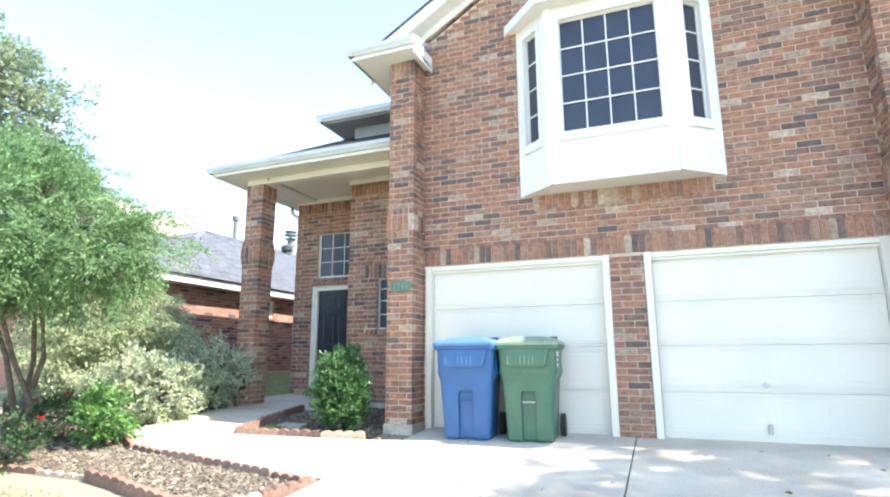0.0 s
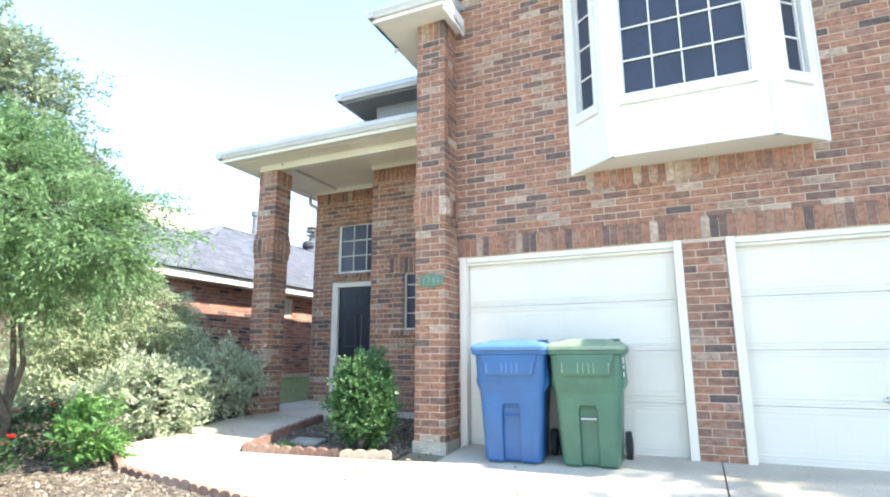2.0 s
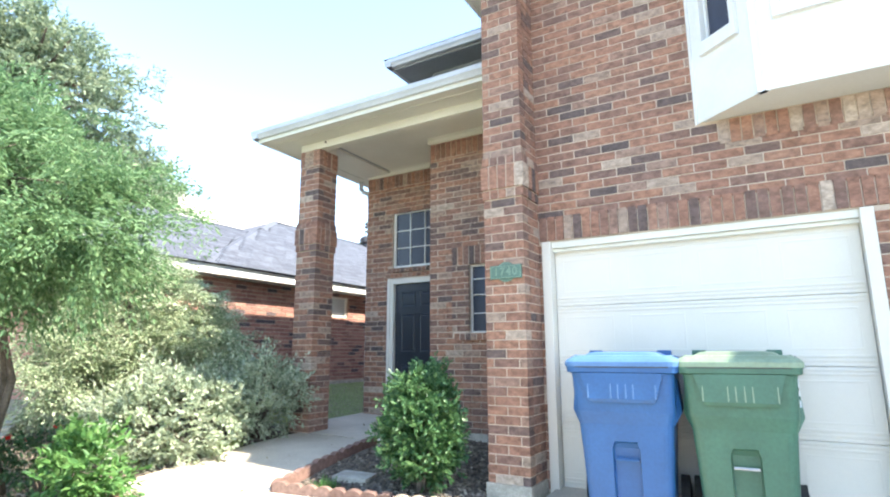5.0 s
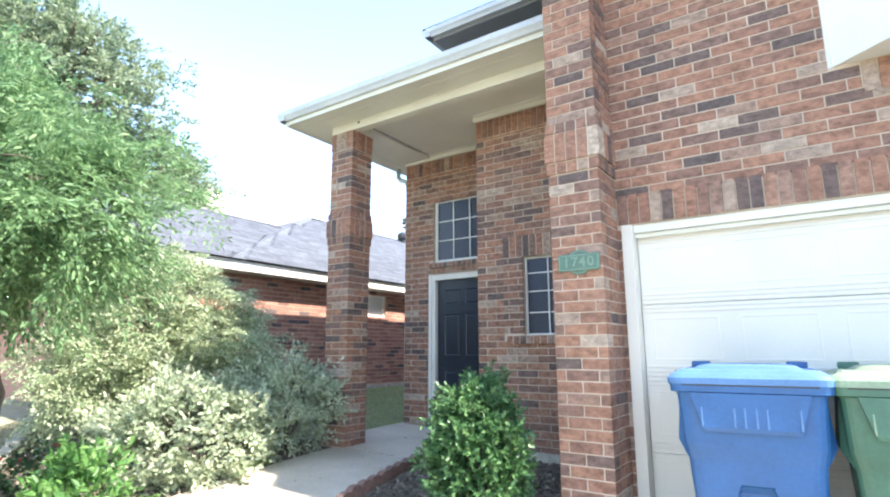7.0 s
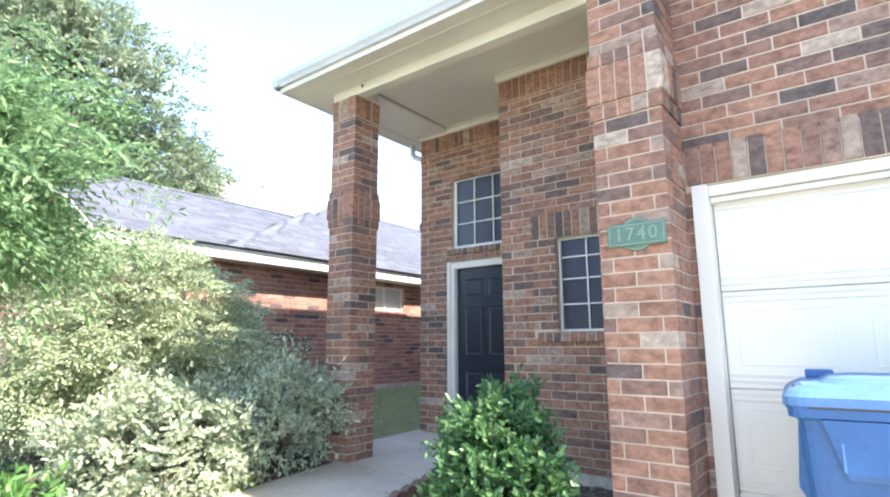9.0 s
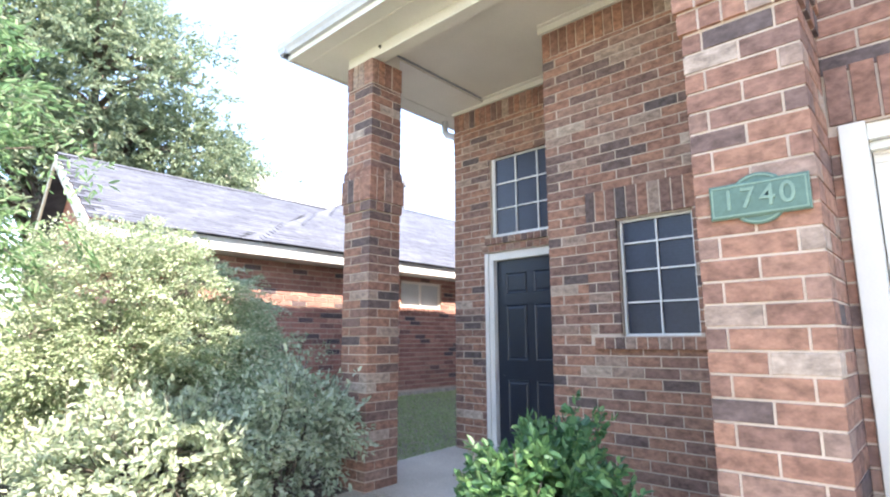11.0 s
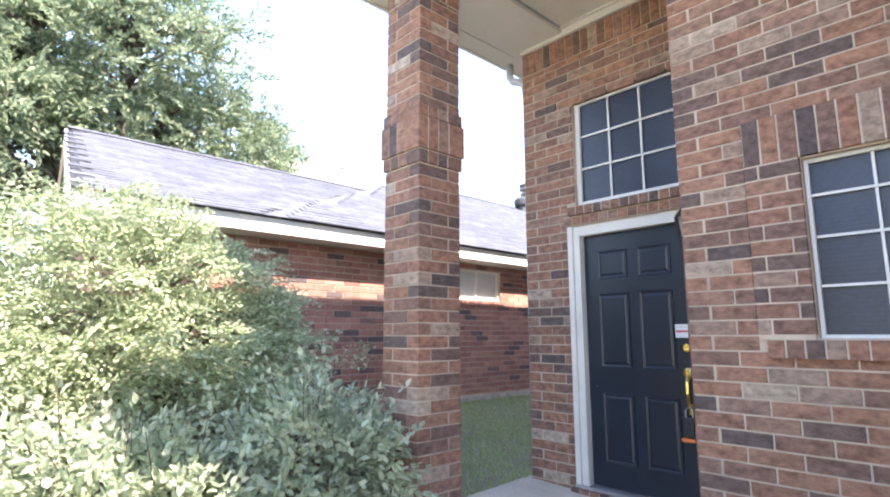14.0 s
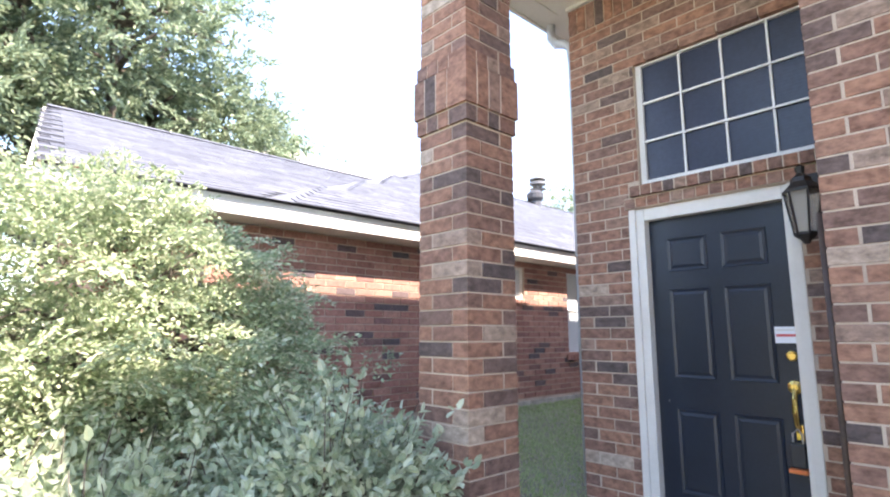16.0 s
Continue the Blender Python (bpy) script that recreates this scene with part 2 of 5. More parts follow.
def tube(bm, points, radii, k=8):
    """A tapered round tube along points."""
    pts = [Vector(p) for p in points]
    rings = []
    for i, p in enumerate(pts):
        d = (pts[min(i + 1, len(pts) - 1)] - pts[max(i - 1, 0)]).normalized()
        s = d.cross(Vector((0.31, 0.17, 0.93)) if abs(d.z) < 0.9 else Vector((1, 0.1, 0))).normalized()
        t = d.cross(s)
        rings.append([p + (s * math.cos(2 * math.pi * j / k) + t * math.sin(2 * math.pi * j / k)) * radii[i] for j in range(k)])
    loft(bm, rings)


def round_rect(cx, cy, w, d, r, z, n=4):
    out = []
    for sx, sy, a0 in ((1, 1, 0), (-1, 1, 90), (-1, -1, 180), (1, -1, 270)):
        for i in range(n + 1):
            a = radians(a0 + 90 * i / n)
            out.append((cx + sx * (w / 2 - r) + r * math.cos(a), cy + sy * (d / 2 - r) + r * math.sin(a), z))
    return out


def raw_mesh(name, verts, quads, material):
    """A mesh from arrays: verts (n, 3), quads (m, 4)."""
    me = bpy.data.meshes.new(name)
    verts, quads = np.asarray(verts, np.float32), np.asarray(quads, np.int32)
    me.vertices.add(len(verts))
    me.vertices.foreach_set("co", verts.ravel())
    me.loops.add(quads.size)
    me.loops.foreach_set("vertex_index", quads.ravel())
    me.polygons.add(len(quads))
    me.polygons.foreach_set("loop_start", np.arange(len(quads), dtype=np.int32) * quads.shape[1])
    me.update(calc_edges=True)
    me.validate()
    me.shade_flat()
    me.materials.append(material)
    return me


def structure(ob, label="", category=""):
    return tagged(ob, label, category, kind="structure")


def empty(name, m=None):
    ob = new(name)
    if m is not None:
        ob.matrix_world = m
    return ob


# ---- bricks ----
COURSE, BL, JOINT, BD = 0.083, 0.262, 0.0095, 0.122
Z0 = 0.53
UNIT_V = [(-.5, .03, -.5), (.5, .03, -.5), (.5, .03, .5), (-.5, .03, .5), (-.493, 0, -.475), (.493, 0, -.475), (.493, 0, .475), (-.493, 0, .475),
          (-.5, 1, -.5), (.5, 1, -.5), (.5, 1, .5), (-.5, 1, .5)]
UNIT_F = [(4, 5, 6, 7), (0, 1, 5, 4), (1, 2, 6, 5), (2, 3, 7, 6), (3, 0, 4, 7), (8, 9, 1, 0), (9, 10, 2, 1), (10, 11, 3, 2), (11, 8, 0, 3)]


def unit_brick(name, material):
    return raw_mesh(name, UNIT_V, UNIT_F, material)


UNIT_BRICK, UNIT_NB = unit_brick("brick", BRICK), unit_brick("brick_red", NB_BRICK)
UNIT_SHINGLE = unit_brick("shingle", SHINGLE)
rng = random.Random(7)


class Face:
    """One upright face of brickwork: origin o, direction u along it, normal n out of it."""

    def __init__(self, o, u, n):
        self.o, self.u, self.n, self.list = Vector(o), Vector(u), Vector(n), []

    def add(self, u0, u1, z0, z1, out=0.0, depth=BD, tilt=0.0):
        j = rng.uniform(-0.001, 0.0015)
        c = self.o + self.u * ((u0 + u1) / 2) + Vector((0, 0, (z0 + z1) / 2)) + self.n * (out + j)
        m = Matrix((self.u, -self.n, Vector((0, 0, 1)))).transposed().to_4x4()
        if tilt:
            m = m @ Matrix.Rotation(tilt, 4, "Y")
        m = m @ Matrix.Rotation(rng.uniform(-0.004, 0.004), 4, "Y")
        if z1 - z0 > u1 - u0:
            size, m = (z1 - z0, depth + out, u1 - u0, 1), m @ Matrix.Rotation(radians(90), 4, "Y")
        else:
            size = (u1 - u0, depth + out, z1 - z0, 1)
        self.list.append(Matrix.Translation(c) @ m @ Matrix.Diagonal(size))

    def field(self, u0, u1, z0, z1, holes=(), short0=None, short1=None, limit=None, phase=0.0, course=COURSE, length=BL, out=0.0):
        k = int(round((z0 - Z0) / course))
        while Z0 + k * course < z1 - 0.02:
            za, zb = Z0 + k * course + JOINT / 2, min(Z0 + (k + 1) * course, z1) - JOINT / 2
            a, b = u0, u1
            if limit:
                lo, hi = limit(zb)
                a, b = max(a, lo), min(b, hi)
            if short0 == k % 2:
                a += BD + JOINT
            if short1 == k % 2:
                b -= BD + JOINT
            s = u0 + phase + (length / 2 if k % 2 else 0.0) - 2 * length
            while s < b:
                spans = [(max(s, a), min(s + length, b))]
                for h0, h1, hz0, hz1 in holes:
                    if (za + zb) / 2 > hz0 and (za + zb) / 2 < hz1:
                        nxt = []
                        for p, q in spans:
                            if q <= h0 or p >= h1:
                                nxt.append((p, q))
                            else:
                                nxt += [(p, h0), (h1, q)]
                        spans = nxt
                for p, q in spans:
                    if q - p > 0.03:
                        e = JOINT / 2
                        pa = p if abs(p - a) < 1e-6 and short0 != k % 2 else p + e
                        qa = q if abs(q - b) < 1e-6 and short1 != k % 2 else q - e
                        self.add(pa, qa, za, zb, out)
                s += length
            k += 1

    def soldiers(self, u0, u1, z0, z1, out=0.0, w=0.086):
        k = max(1, round((u1 - u0) / w))
        w = (u1 - u0) / k
        for i in range(k):
            self.add(u0 + i * w + JOINT / 2, u0 + (i + 1) * w - JOINT / 2, z0 + JOINT / 2, z1 - JOINT / 2, out)


def lay(matrices, parent, near, unit=None, joined=None, name="brick", most=300):
    """The bricks nearest to a spot in the plan become parts of their own, the rest one joined mesh."""
    unit, joined = unit or UNIT_BRICK, joined or BRICK_J
    near = Vector(near)
    order = sorted(matrices, key=lambda m: (m.translation - near).length)
    inv = parent.matrix_world.inverted()
    for m in order[:most]:
        ob = new(name, unit)
        ob.parent = parent
        ob.matrix_basis = inv @ m
    rest = order[most:]
    if rest:
        uv = np.hstack([np.array(UNIT_V), np.ones((12, 1))])
        vs = np.concatenate([(uv @ np.array(inv @ m).T)[:, :3] for m in rest])
        fs = np.concatenate([np.array(UNIT_F) + 12 * i for i in range(len(rest))])
        ob = new(name + "_field", raw_mesh(name + "_field", vs, fs, joined))
        ob.parent = parent
        tagged(ob, kind="stuff")


def wall_backing(name, axis, at, thick, u0, u1, z0, z1, holes, label):
    """A wall of mortar-coloured masonry with openings through it. axis 'y': it runs along x, its outer face at y = at."""
    us = sorted({u0, u1, *[h[0] for h in holes], *[h[1] for h in holes]})
    zs = sorted({z0, z1, *[h[2] for h in holes], *[h[3] for h in holes]})
    us, zs = [u for u in us if u0 <= u <= u1], [z for z in zs if z0 <= z <= z1]
    bm = bmesh.new()
    lo, hi = min(at, at + thick), max(at, at + thick)
    for a, b in zip(us, us[1:]):
        for c, d in zip(zs, zs[1:]):
            mu, mz = (a + b) / 2, (c + d) / 2
            if any(h[0] < mu < h[1] and h[2] < mz < h[3] for h in holes):
                continue
            if axis == "y":
                box(bm, a, b, lo, hi, c, d)
            else:
                box(bm, lo, hi, a, b, c, d)
    return structure(part(name, bm, MORTAR), label, "wall")


# ---- ground ----
def gz(x, y):
    """Height of the ground."""
    z = 0.53 + (0.072 * max(y - 7.25, -11) if y < 7.25 else 0.03 * min(y - 7.25, 2.4))
    z += 0.035 * min(4.2, max(0.0, -3.4 - x))
    if x < -7.6:
        z += min(0.32, 0.15 * (-7.6 - x)) * min(1, max(0, (y - 3) / 4))
    return z


def ground_sheet():
    xs = [-3000, -600, -150, -60, -30] + [-20 + 0.5 * i for i in range(61)] + [14, 20, 40, 150, 600, 3000]
    ys = [-3000, -600, -150, -40, -15, -8] + [-4 + 0.5 * i for i in range(49)] + [24, 40, 150, 600, 3000]
    vs = [(x, y, gz(x, y) - 0.02 + 0.012 * noise.noise((x * 0.9, y * 0.9, 0))) for y in ys for x in xs]
    w = len(xs)
    fs = [(j * w + i, j * w + i + 1, (j + 1) * w + i + 1, (j + 1) * w + i) for j in range(len(ys) - 1) for i in range(w - 1)]
    ob = new("ground", raw_mesh("ground", vs, fs, SOIL))
    ob.data.shade_smooth()
    return structure(ob, "dry yellow-green lawn ground sloping up to the house", "ground")


ground_sheet()


def slab(name, outline, up, thick, material, label, category):
    """A sheet of paving or bedding that follows the ground."""
    bm = bmesh.new()
    bm.faces.new([bm.verts.new((x, y, 0)) for x, y in outline])
    for axis, lo, hi in ((0, -12, 6), (1, -12, 12)):
        k = lo
        while k < hi:
            no = (1, 0, 0) if axis == 0 else (0, 1, 0)
            co = (k, 0, 0) if axis == 0 else (0, k, 0)
            bmesh.ops.bisect_plane(bm, geom=bm.verts[:] + bm.edges[:] + bm.faces[:], plane_co=co, plane_no=no)
            k += 0.5
    top = bm.faces[:]
    r = bmesh.ops.extrude_face_region(bm, geom=top)
    raised = {v for v in r["geom"] if isinstance(v, bmesh.types.BMVert)}
    for v in bm.verts:
        v.co.z = gz(v.co.x, v.co.y) + (up if v in raised else up - thick)
    return structure(part(name, bm, material), label, category)


# driveway in four cast panels, with open joints between them
for x0, x1 in ((-3.12, -0.40), (-0.385, 3.1)):
    for y0, y1 in ((-9.0, 2.2), (2.215, 7.42)):
        slab("driveway", [(x0, y0), (x1, y0), (x1, y1), (x0, y1)], 0.02, 0.12, CONCRETE, "pale weathered concrete driveway panel before the garage", "driveway")
slab("walkway", [(-3.135, 4.72), (-3.135, 6.42), (-3.6, 6.3), (-5.35, 5.92), (-5.75, 7.95), (-6.95, 7.95), (-6.88, 6.5), (-6.8, 5.4), (-5.9, 5.0)], 0.022, 0.1,
     CONCRETE, "pale concrete front walk curving to the porch", "walkway")
slab("porch_slab", [(-5.765, 7.965), (-5.45, 8.0), (-5.45, 9.7), (-7.35, 9.7), (-7.35, 8.3), (-7.0, 7.965)], 0.03, 0.14, CONCRETE, "pale concrete porch slab before the front door", "porch")
slab("garden_bed", [(-3.62, 6.38), (-5.3, 6.0), (-5.68, 7.95), (-5.44, 8.02), (-5.44, 8.85), (-3.62, 8.85)], 0.0, 0.1, MULCH, "dark mulch planting bed beside the porch", "garden bed")
slab("garden_bed", [(-3.2, 4.62), (-5.9, 4.93), (-6.83, 5.36), (-6.92, 6.5), (-7.0, 7.9), (-7.3, 8.2), (-8.6, 8.0), (-9.6, 6.5), (-9.3, 3.6), (-7.0, 3.75), (-5.3, 3.95), (-3.55, 3.6)],
     0.0, 0.1, MULCH, "dark mulch planting bed along the front walk", "garden bed")

# ---- brick walls of the house ----
GY, WY, DY = 7.25, 8.80, 9.65
PX0, PX1, PY = -3.605, -3.205, 6.86
RX0, RX1 = 2.44, 2.89
LC, DC = -5.45, -7.30
TOP = 4.80
g_holes = [(-3.17, -0.585, 0.4, 2.80), (-0.16, 2.395, 0.4, 2.80)]


def rake_limit(z):
    if z < 6.38:
        return -9, 9
    d = (z - 6.38) / 0.62
    return -3.2 + d, 2.44 - d


def garage_front():
    w = wall_backing("wall_garage_front", "y", GY + 0.005, 0.22, PX1, RX0, 0.4, 6.38, g_holes + [(-1.6, 0.75, 3.8, 6.2)],
                     "multicoloured red brick garage front with soldier courses")
    bm = bmesh.new()
    mid = (PX1 + RX0) / 2
    tri = [(PX1, 6.38), (RX0, 6.38), (mid, 6.38 + 0.62 * (mid - PX1))]
    loft(bm, [[(x, GY + 0.005, z) for x, z in tri], [(x, GY + 0.2, z) for x, z in tri]])
    part("gable", bm, MORTAR, w)
    f = Face((0, GY, 0), (1, 0, 0), (0, -1, 0))
    bay = (-1.72, 0.88, 3.70, 6.28)
    low = (-9, 9, 2.80, 3.06)
    f.field(PX1, RX0, Z0, 8.0, g_holes + [low, bay, (-1.55, 0.72, 3.478, 3.70)], limit=rake_limit)
    f.soldiers(PX1 + 0.005, RX0, 2.805, 3.05, 0.006)
    f.soldiers(-1.55, 0.72, 3.48, 3.70, 0.004)
    # sloping row of bricks under the rake
    s = math.atan(0.62)
    for side in (1, -1):
        for i in range(40):
            d = 0.05 + i * 0.088
            x = (PX1 if side > 0 else RX0) + side * d * math.cos(s)
            z = 6.40 + d * math.sin(s) + 0.10
            if (x - mid) * side < 0:
                f.add(x - 0.038 - side * 0.05, x + 0.038 - side * 0.05, z - 0.10, z + 0.10, 0.012, tilt=-side * s)
    lay(f.list, w, (-2.4, 6.0, 3.0))
    return w


garage_front()


def pier(name, x0, x1, y0, y1, z0, z1, label, near, left_to=None, plinth=True):
    """A brick pilaster before the wall: shaft, corbelled soldier band, soldier course at its head."""
    e = 0.005
    w = structure(part(name, boxes((x0 + e, x1 - e, y0 + e, y1 + 0.1, z0, z1)), MORTAR), label, "pilaster")
    ends = left_to or y1
    band, head = (3.19, 3.62), z1 - 0.27
    fs = []
    front = Face((0, y0, 0), (1, 0, 0), (0, -1, 0))
    right = Face((x1, 0, 0), (0, 1, 0), (1, 0, 0))
    left = Face((x0, 0, 0), (0, 1, 0), (-1, 0, 0))
    zs = ((z0, band[0]), (band[1], head))
    for a, b in zs:
        front.field(x0, x1, a, b, phase=0.20, length=0.25)
        right.field(y0 + BD + JOINT, y1, a, b, phase=0.13)
        left.field(y0 + BD + JOINT, ends, a, b, phase=0.13)
    front.soldiers(x0 - JOINT / 2, x1 + JOINT / 2, head, z1, 0.002)
    right.soldiers(y0 + BD, y1, head, z1, 0.002)
    left.soldiers(y0 + BD, ends, head, z1, 0.002)
    for za, zb, o in ((3.19, 3.285, 0.012), (3.285, 3.525, 0.022), (3.525, 3.615, 0.012)):
        front.soldiers(x0 - o - JOINT / 2, x1 + o + JOINT / 2, za, zb, o, 0.09)
        right.soldiers(y0 + BD + JOINT, y1, za, zb, o, 0.09)
        left.soldiers(y0 + BD + JOINT, y0 + 0.45, za, zb, o, 0.09)
    part("band_bed", boxes((x0 - 0.007, x1 + 0.007, y0 - 0.007, y1, 3.195, 3.61), (x0 - 0.017, x1 + 0.017, y0 - 0.017, y1, 3.29, 3.52)), MORTAR, w)
    if ends > y0 + 0.5:
        left.field(y0 + 0.45, ends, band[0], band[1])
    lay(front.list + right.list + left.list, w, near)
    if plinth:
        part("plinth", boxes((x0 - 0.015, x1 + 0.015, y0 - 0.02, y1, 0.3, z0 + 0.01), bevel=0.008), PLINTH, w, "weathered concrete plinth")
    return w


pier("wall_pilaster_west", PX0, PX1, PY, GY, Z0 + COURSE, 5.95, "multicoloured brick pilaster at the garage corner with a soldier band", (-3.4, 6.5, 1.9), left_to=WY)
structure(part("wall_garage_side", boxes((PX0 + 0.005, PX0 + 0.25, GY + 0.2, 20, 0.4, 6.3)), MORTAR), "brick side wall of the garage wing", "wall")
pier("wall_pilaster_east", RX0, RX1, PY, GY, Z0 + COURSE, 5.95, "multicoloured brick pilaster beside the wide garage door", (2.6, 6.5, 3))


def window_wall():
    holes = [(-4.81, -4.235, 2.01, 2.93)]
    w = wall_backing("wall_window", "y", WY + 0.005, 0.22, LC + 0.005, PX0, 0.4, 4.95, holes, "multicoloured brick wall with a small grid window")
    f = Face((0, WY, 0), (1, 0, 0), (0, -1, 0))
    sur = (-5.08, -3.92, 1.90, 3.20)
    f.field(LC, PX0, Z0, 4.55, [sur], short0=1)
    f.soldiers(LC, PX0, 4.55, TOP, 0.002)
    o = 0.016
    f.field(-5.08, -4.815, 2.005, 2.935, (), out=o, phase=0.07)
    f.field(-4.23, -3.92, 2.005, 2.935, (), out=o, phase=0.06)
    f.soldiers(-5.08, -3.92, 2.935, 3.20, o)
    f.soldiers(-5.04, -3.92, 1.905, 2.005, 0.035)
    g = Face((LC, 0, 0), (0, 1, 0), (-1, 0, 0))
    g.field(WY, DY, Z0, 4.55, short0=0)
    g.soldiers(WY + BD, DY, 4.55, TOP)
    part("surround_bed", boxes((-5.075, -4.82, WY - o + 0.004, WY, 2.0, 3.195), (-4.225, -3.925, WY - o + 0.004, WY, 2.0, 3.195), (-4.82, -4.225, WY - o + 0.004, WY, 2.94, 3.195),
                               (-5.035, -3.925, WY - 0.03, WY, 1.91, 2.0)), MORTAR, w)
    part("return", boxes((LC + 0.005, LC + 0.2, WY + 0.2, DY + 0.2, 0.4, 4.95)), MORTAR, w)
    lay(f.list + g.list, w, (-4.7, 8.0, 2.2))


window_wall()


def door_wall():
    holes = [(-6.84, -5.745, 0.3, 2.975), (-6.74, -5.50, 3.15, 4.13)]
    w = wall_backing("wall_door", "y", DY + 0.005, 0.22, DC + 0.005, LC, 0.4, 4.95, holes, "multicoloured brick wall round the front door and transom")
    f = Face((0, DY, 0), (1, 0, 0), (0, -1, 0))
    f.field(DC, LC, Z0, 4.57, holes + [(-6.83, -5.55, 2.9, 3.15)], short0=1)
    f.soldiers(DC, LC, 4.57, TOP, 0.002)
    f.soldiers(-6.80, LC, 3.06, 3.145, 0.05)
    f.soldiers(-6.86, LC, 2.98, 3.06, 0.02)
    f.soldiers(-6.86, -5.70, 0.70, 0.785, 0.06)
    part("sill_bed", boxes((-6.80, LC, DY - 0.045, DY, 3.065, 3.14), (-6.86, LC, DY - 0.015, DY, 2.98, 3.065), (-6.86, -5.70, DY - 0.055, DY, 0.6, 0.78)), MORTAR, w)
    g = Face((DC, 0, 0), (0, 1, 0), (-1, 0, 0))
    g.field(DY, 12.5, Z0, 4.9, short0=0)
    part("side_wall", boxes((DC + 0.005, DC + 0.2, DY + 0.2, 20, 0.4, 4.95)), MORTAR, w)
    lay(f.list + g.list, w, (-6.4, 9.0, 2.2))


door_wall()


def column():
    """The free-standing square porch column, four bricks to a course laid in a pinwheel."""
    x0, y0, s = -7.17, 7.88, 0.38
    zt, base = 4.72, 0.53
    th = 0.108
    thing = part("brick_column", boxes((x0 + 0.005, x0 + s - 0.005, y0 + 0.005, y0 + s - 0.005, 0.4, zt)), MORTAR)
    tagged(thing, "square red-brown brick porch column with a flared soldier band", "column")
    sides = [((x0, y0, 0), (1, 0, 0), (0, -1, 0)), ((x0 + s, y0, 0), (0, 1, 0), (1, 0, 0)),
             ((x0 + s, y0 + s, 0), (-1, 0, 0), (0, 1, 0)), ((x0, y0 + s, 0), (0, -1, 0), (-1, 0, 0))]
    fs = [Face(*a) for a in sides]
    k = 0
    z = base
    while z < 4.45:
        if not 3.16 < z + 0.04 < 3.62:
            for f in fs:
                zb = min(z + COURSE, 4.46)
                if k % 2:
                    f.add(0, s - th - JOINT, z + JOINT / 2, zb - JOINT / 2, depth=th)
                else:
                    f.add(th + JOINT, s, z + JOINT / 2, zb - JOINT / 2, depth=th)
        z += COURSE
        k += 1
    for f in fs:
        f.soldiers(-JOINT / 2 - 0.004, s - BD - JOINT, 4.465, zt, 0.004, 0.08)
        f.soldiers(-0.014 - JOINT / 2, s - BD - JOINT / 2, 3.19, 3.285, 0.014, 0.1)
        f.soldiers(-0.026 - JOINT / 2, s - BD - JOINT / 2, 3.285, 3.525, 0.026, 0.088)
        f.soldiers(-0.014 - JOINT / 2, s - BD - JOINT / 2, 3.525, 3.615, 0.014, 0.1)
    part("band_bed", boxes((x0 - 0.009, x0 + s + 0.009, y0 - 0.009, y0 + s + 0.009, 3.195, 3.61), (x0 - 0.021, x0 + s + 0.021, y0 - 0.021, y0 + s + 0.021, 3.29, 3.52)), MORTAR, thing)
    lay([m for f in fs for m in f.list], thing, (-6.9, 7.5, 2.4))


column()


# ---- porch roof, soffits, gutters ----
def quad_mesh(bm, pts):
    bm.faces.new([bm.verts.new(p) for p in pts])


EX, EY = -7.66, 7.44
structure(part("ceiling_porch", boxes((EX + 0.05, PX0, EY + 0.05, 7.90, 4.83, 4.86), (EX + 0.05, -6.80, 7.90, DY + 2.5, 4.83, 4.86), (-6.80, PX0, 7.90, DY + 0.02, 4.872, 4.92)), CREAM),
          "cream painted porch ceiling and soffit boards", "ceiling")
structure(part("beam_porch", boxes((-7.19, PX0, 7.895, 8.03, 4.722, 4.872), (-7.16, -6.80, 8.03, 8.25, 4.722, 4.83), bevel=0.006), CREAM), "cream painted porch beam over the column", "beam")
# Slate-coloured strip paints the shade of the narrow gap beside the soffit.
structure(part("trim_groove_shade", boxes((-6.80, -6.782, 8.05, DY - 0.03, 4.862, 4.872)), SLATE), "thin grey strip painted as the shade of a gap beside the porch soffit", "trim")
structure(part("trim_frieze", boxes((DC, LC - 0.0, DY - 0.03, DY, TOP, 4.90), (LC - 0.02, PX0, WY - 0.03, WY, TOP, 4.90), (DC, LC, DY - 0.07, DY - 0.03, 4.86, 4.90),
                                     (LC, PX0, WY - 0.07, WY - 0.03, 4.86, 4.90)), CREAM), "cream painted frieze board", "trim")
structure(part("trim_soffit_joint", boxes((EX + 0.2, PX0, 7.63, 7.65, 4.823, 4.83), (-7.42, -7.40, 8.3, DY, 4.823, 4.83)), CREAM), "thin soffit batten", "trim")
structure(part("fascia_porch", boxes((EX + 0.02, PX0, EY + 0.02, EY + 0.05, 4.82, 4.97), (EX + 0.02, EX + 0.05, EY + 0.05, 14, 4.82, 4.97)), CREAM), "cream fascia behind the gutter", "trim")


def gutter_profile(d):
    return [(0.07, 0.0), (-0.02, 0.0), (-0.035, 0.03), (-0.06, 0.06), (-0.06, 0.12), (-0.045, 0.12), (-0.045, 0.105), (0.07, 0.115)]


def gutter(name, a, b, out, z, label):
    """An ogee gutter from a to b; out: the way it faces."""
    bm = bmesh.new()
    prof = gutter_profile(0)
    rings = []
    for p in (a, b):
        rings.append([(p[0] - out[0] * q, p[1] - out[1] * q, z + h) for q, h in prof])
    loft(bm, rings)
    return tagged(part(name, bm, GUTTER), label, "gutter")


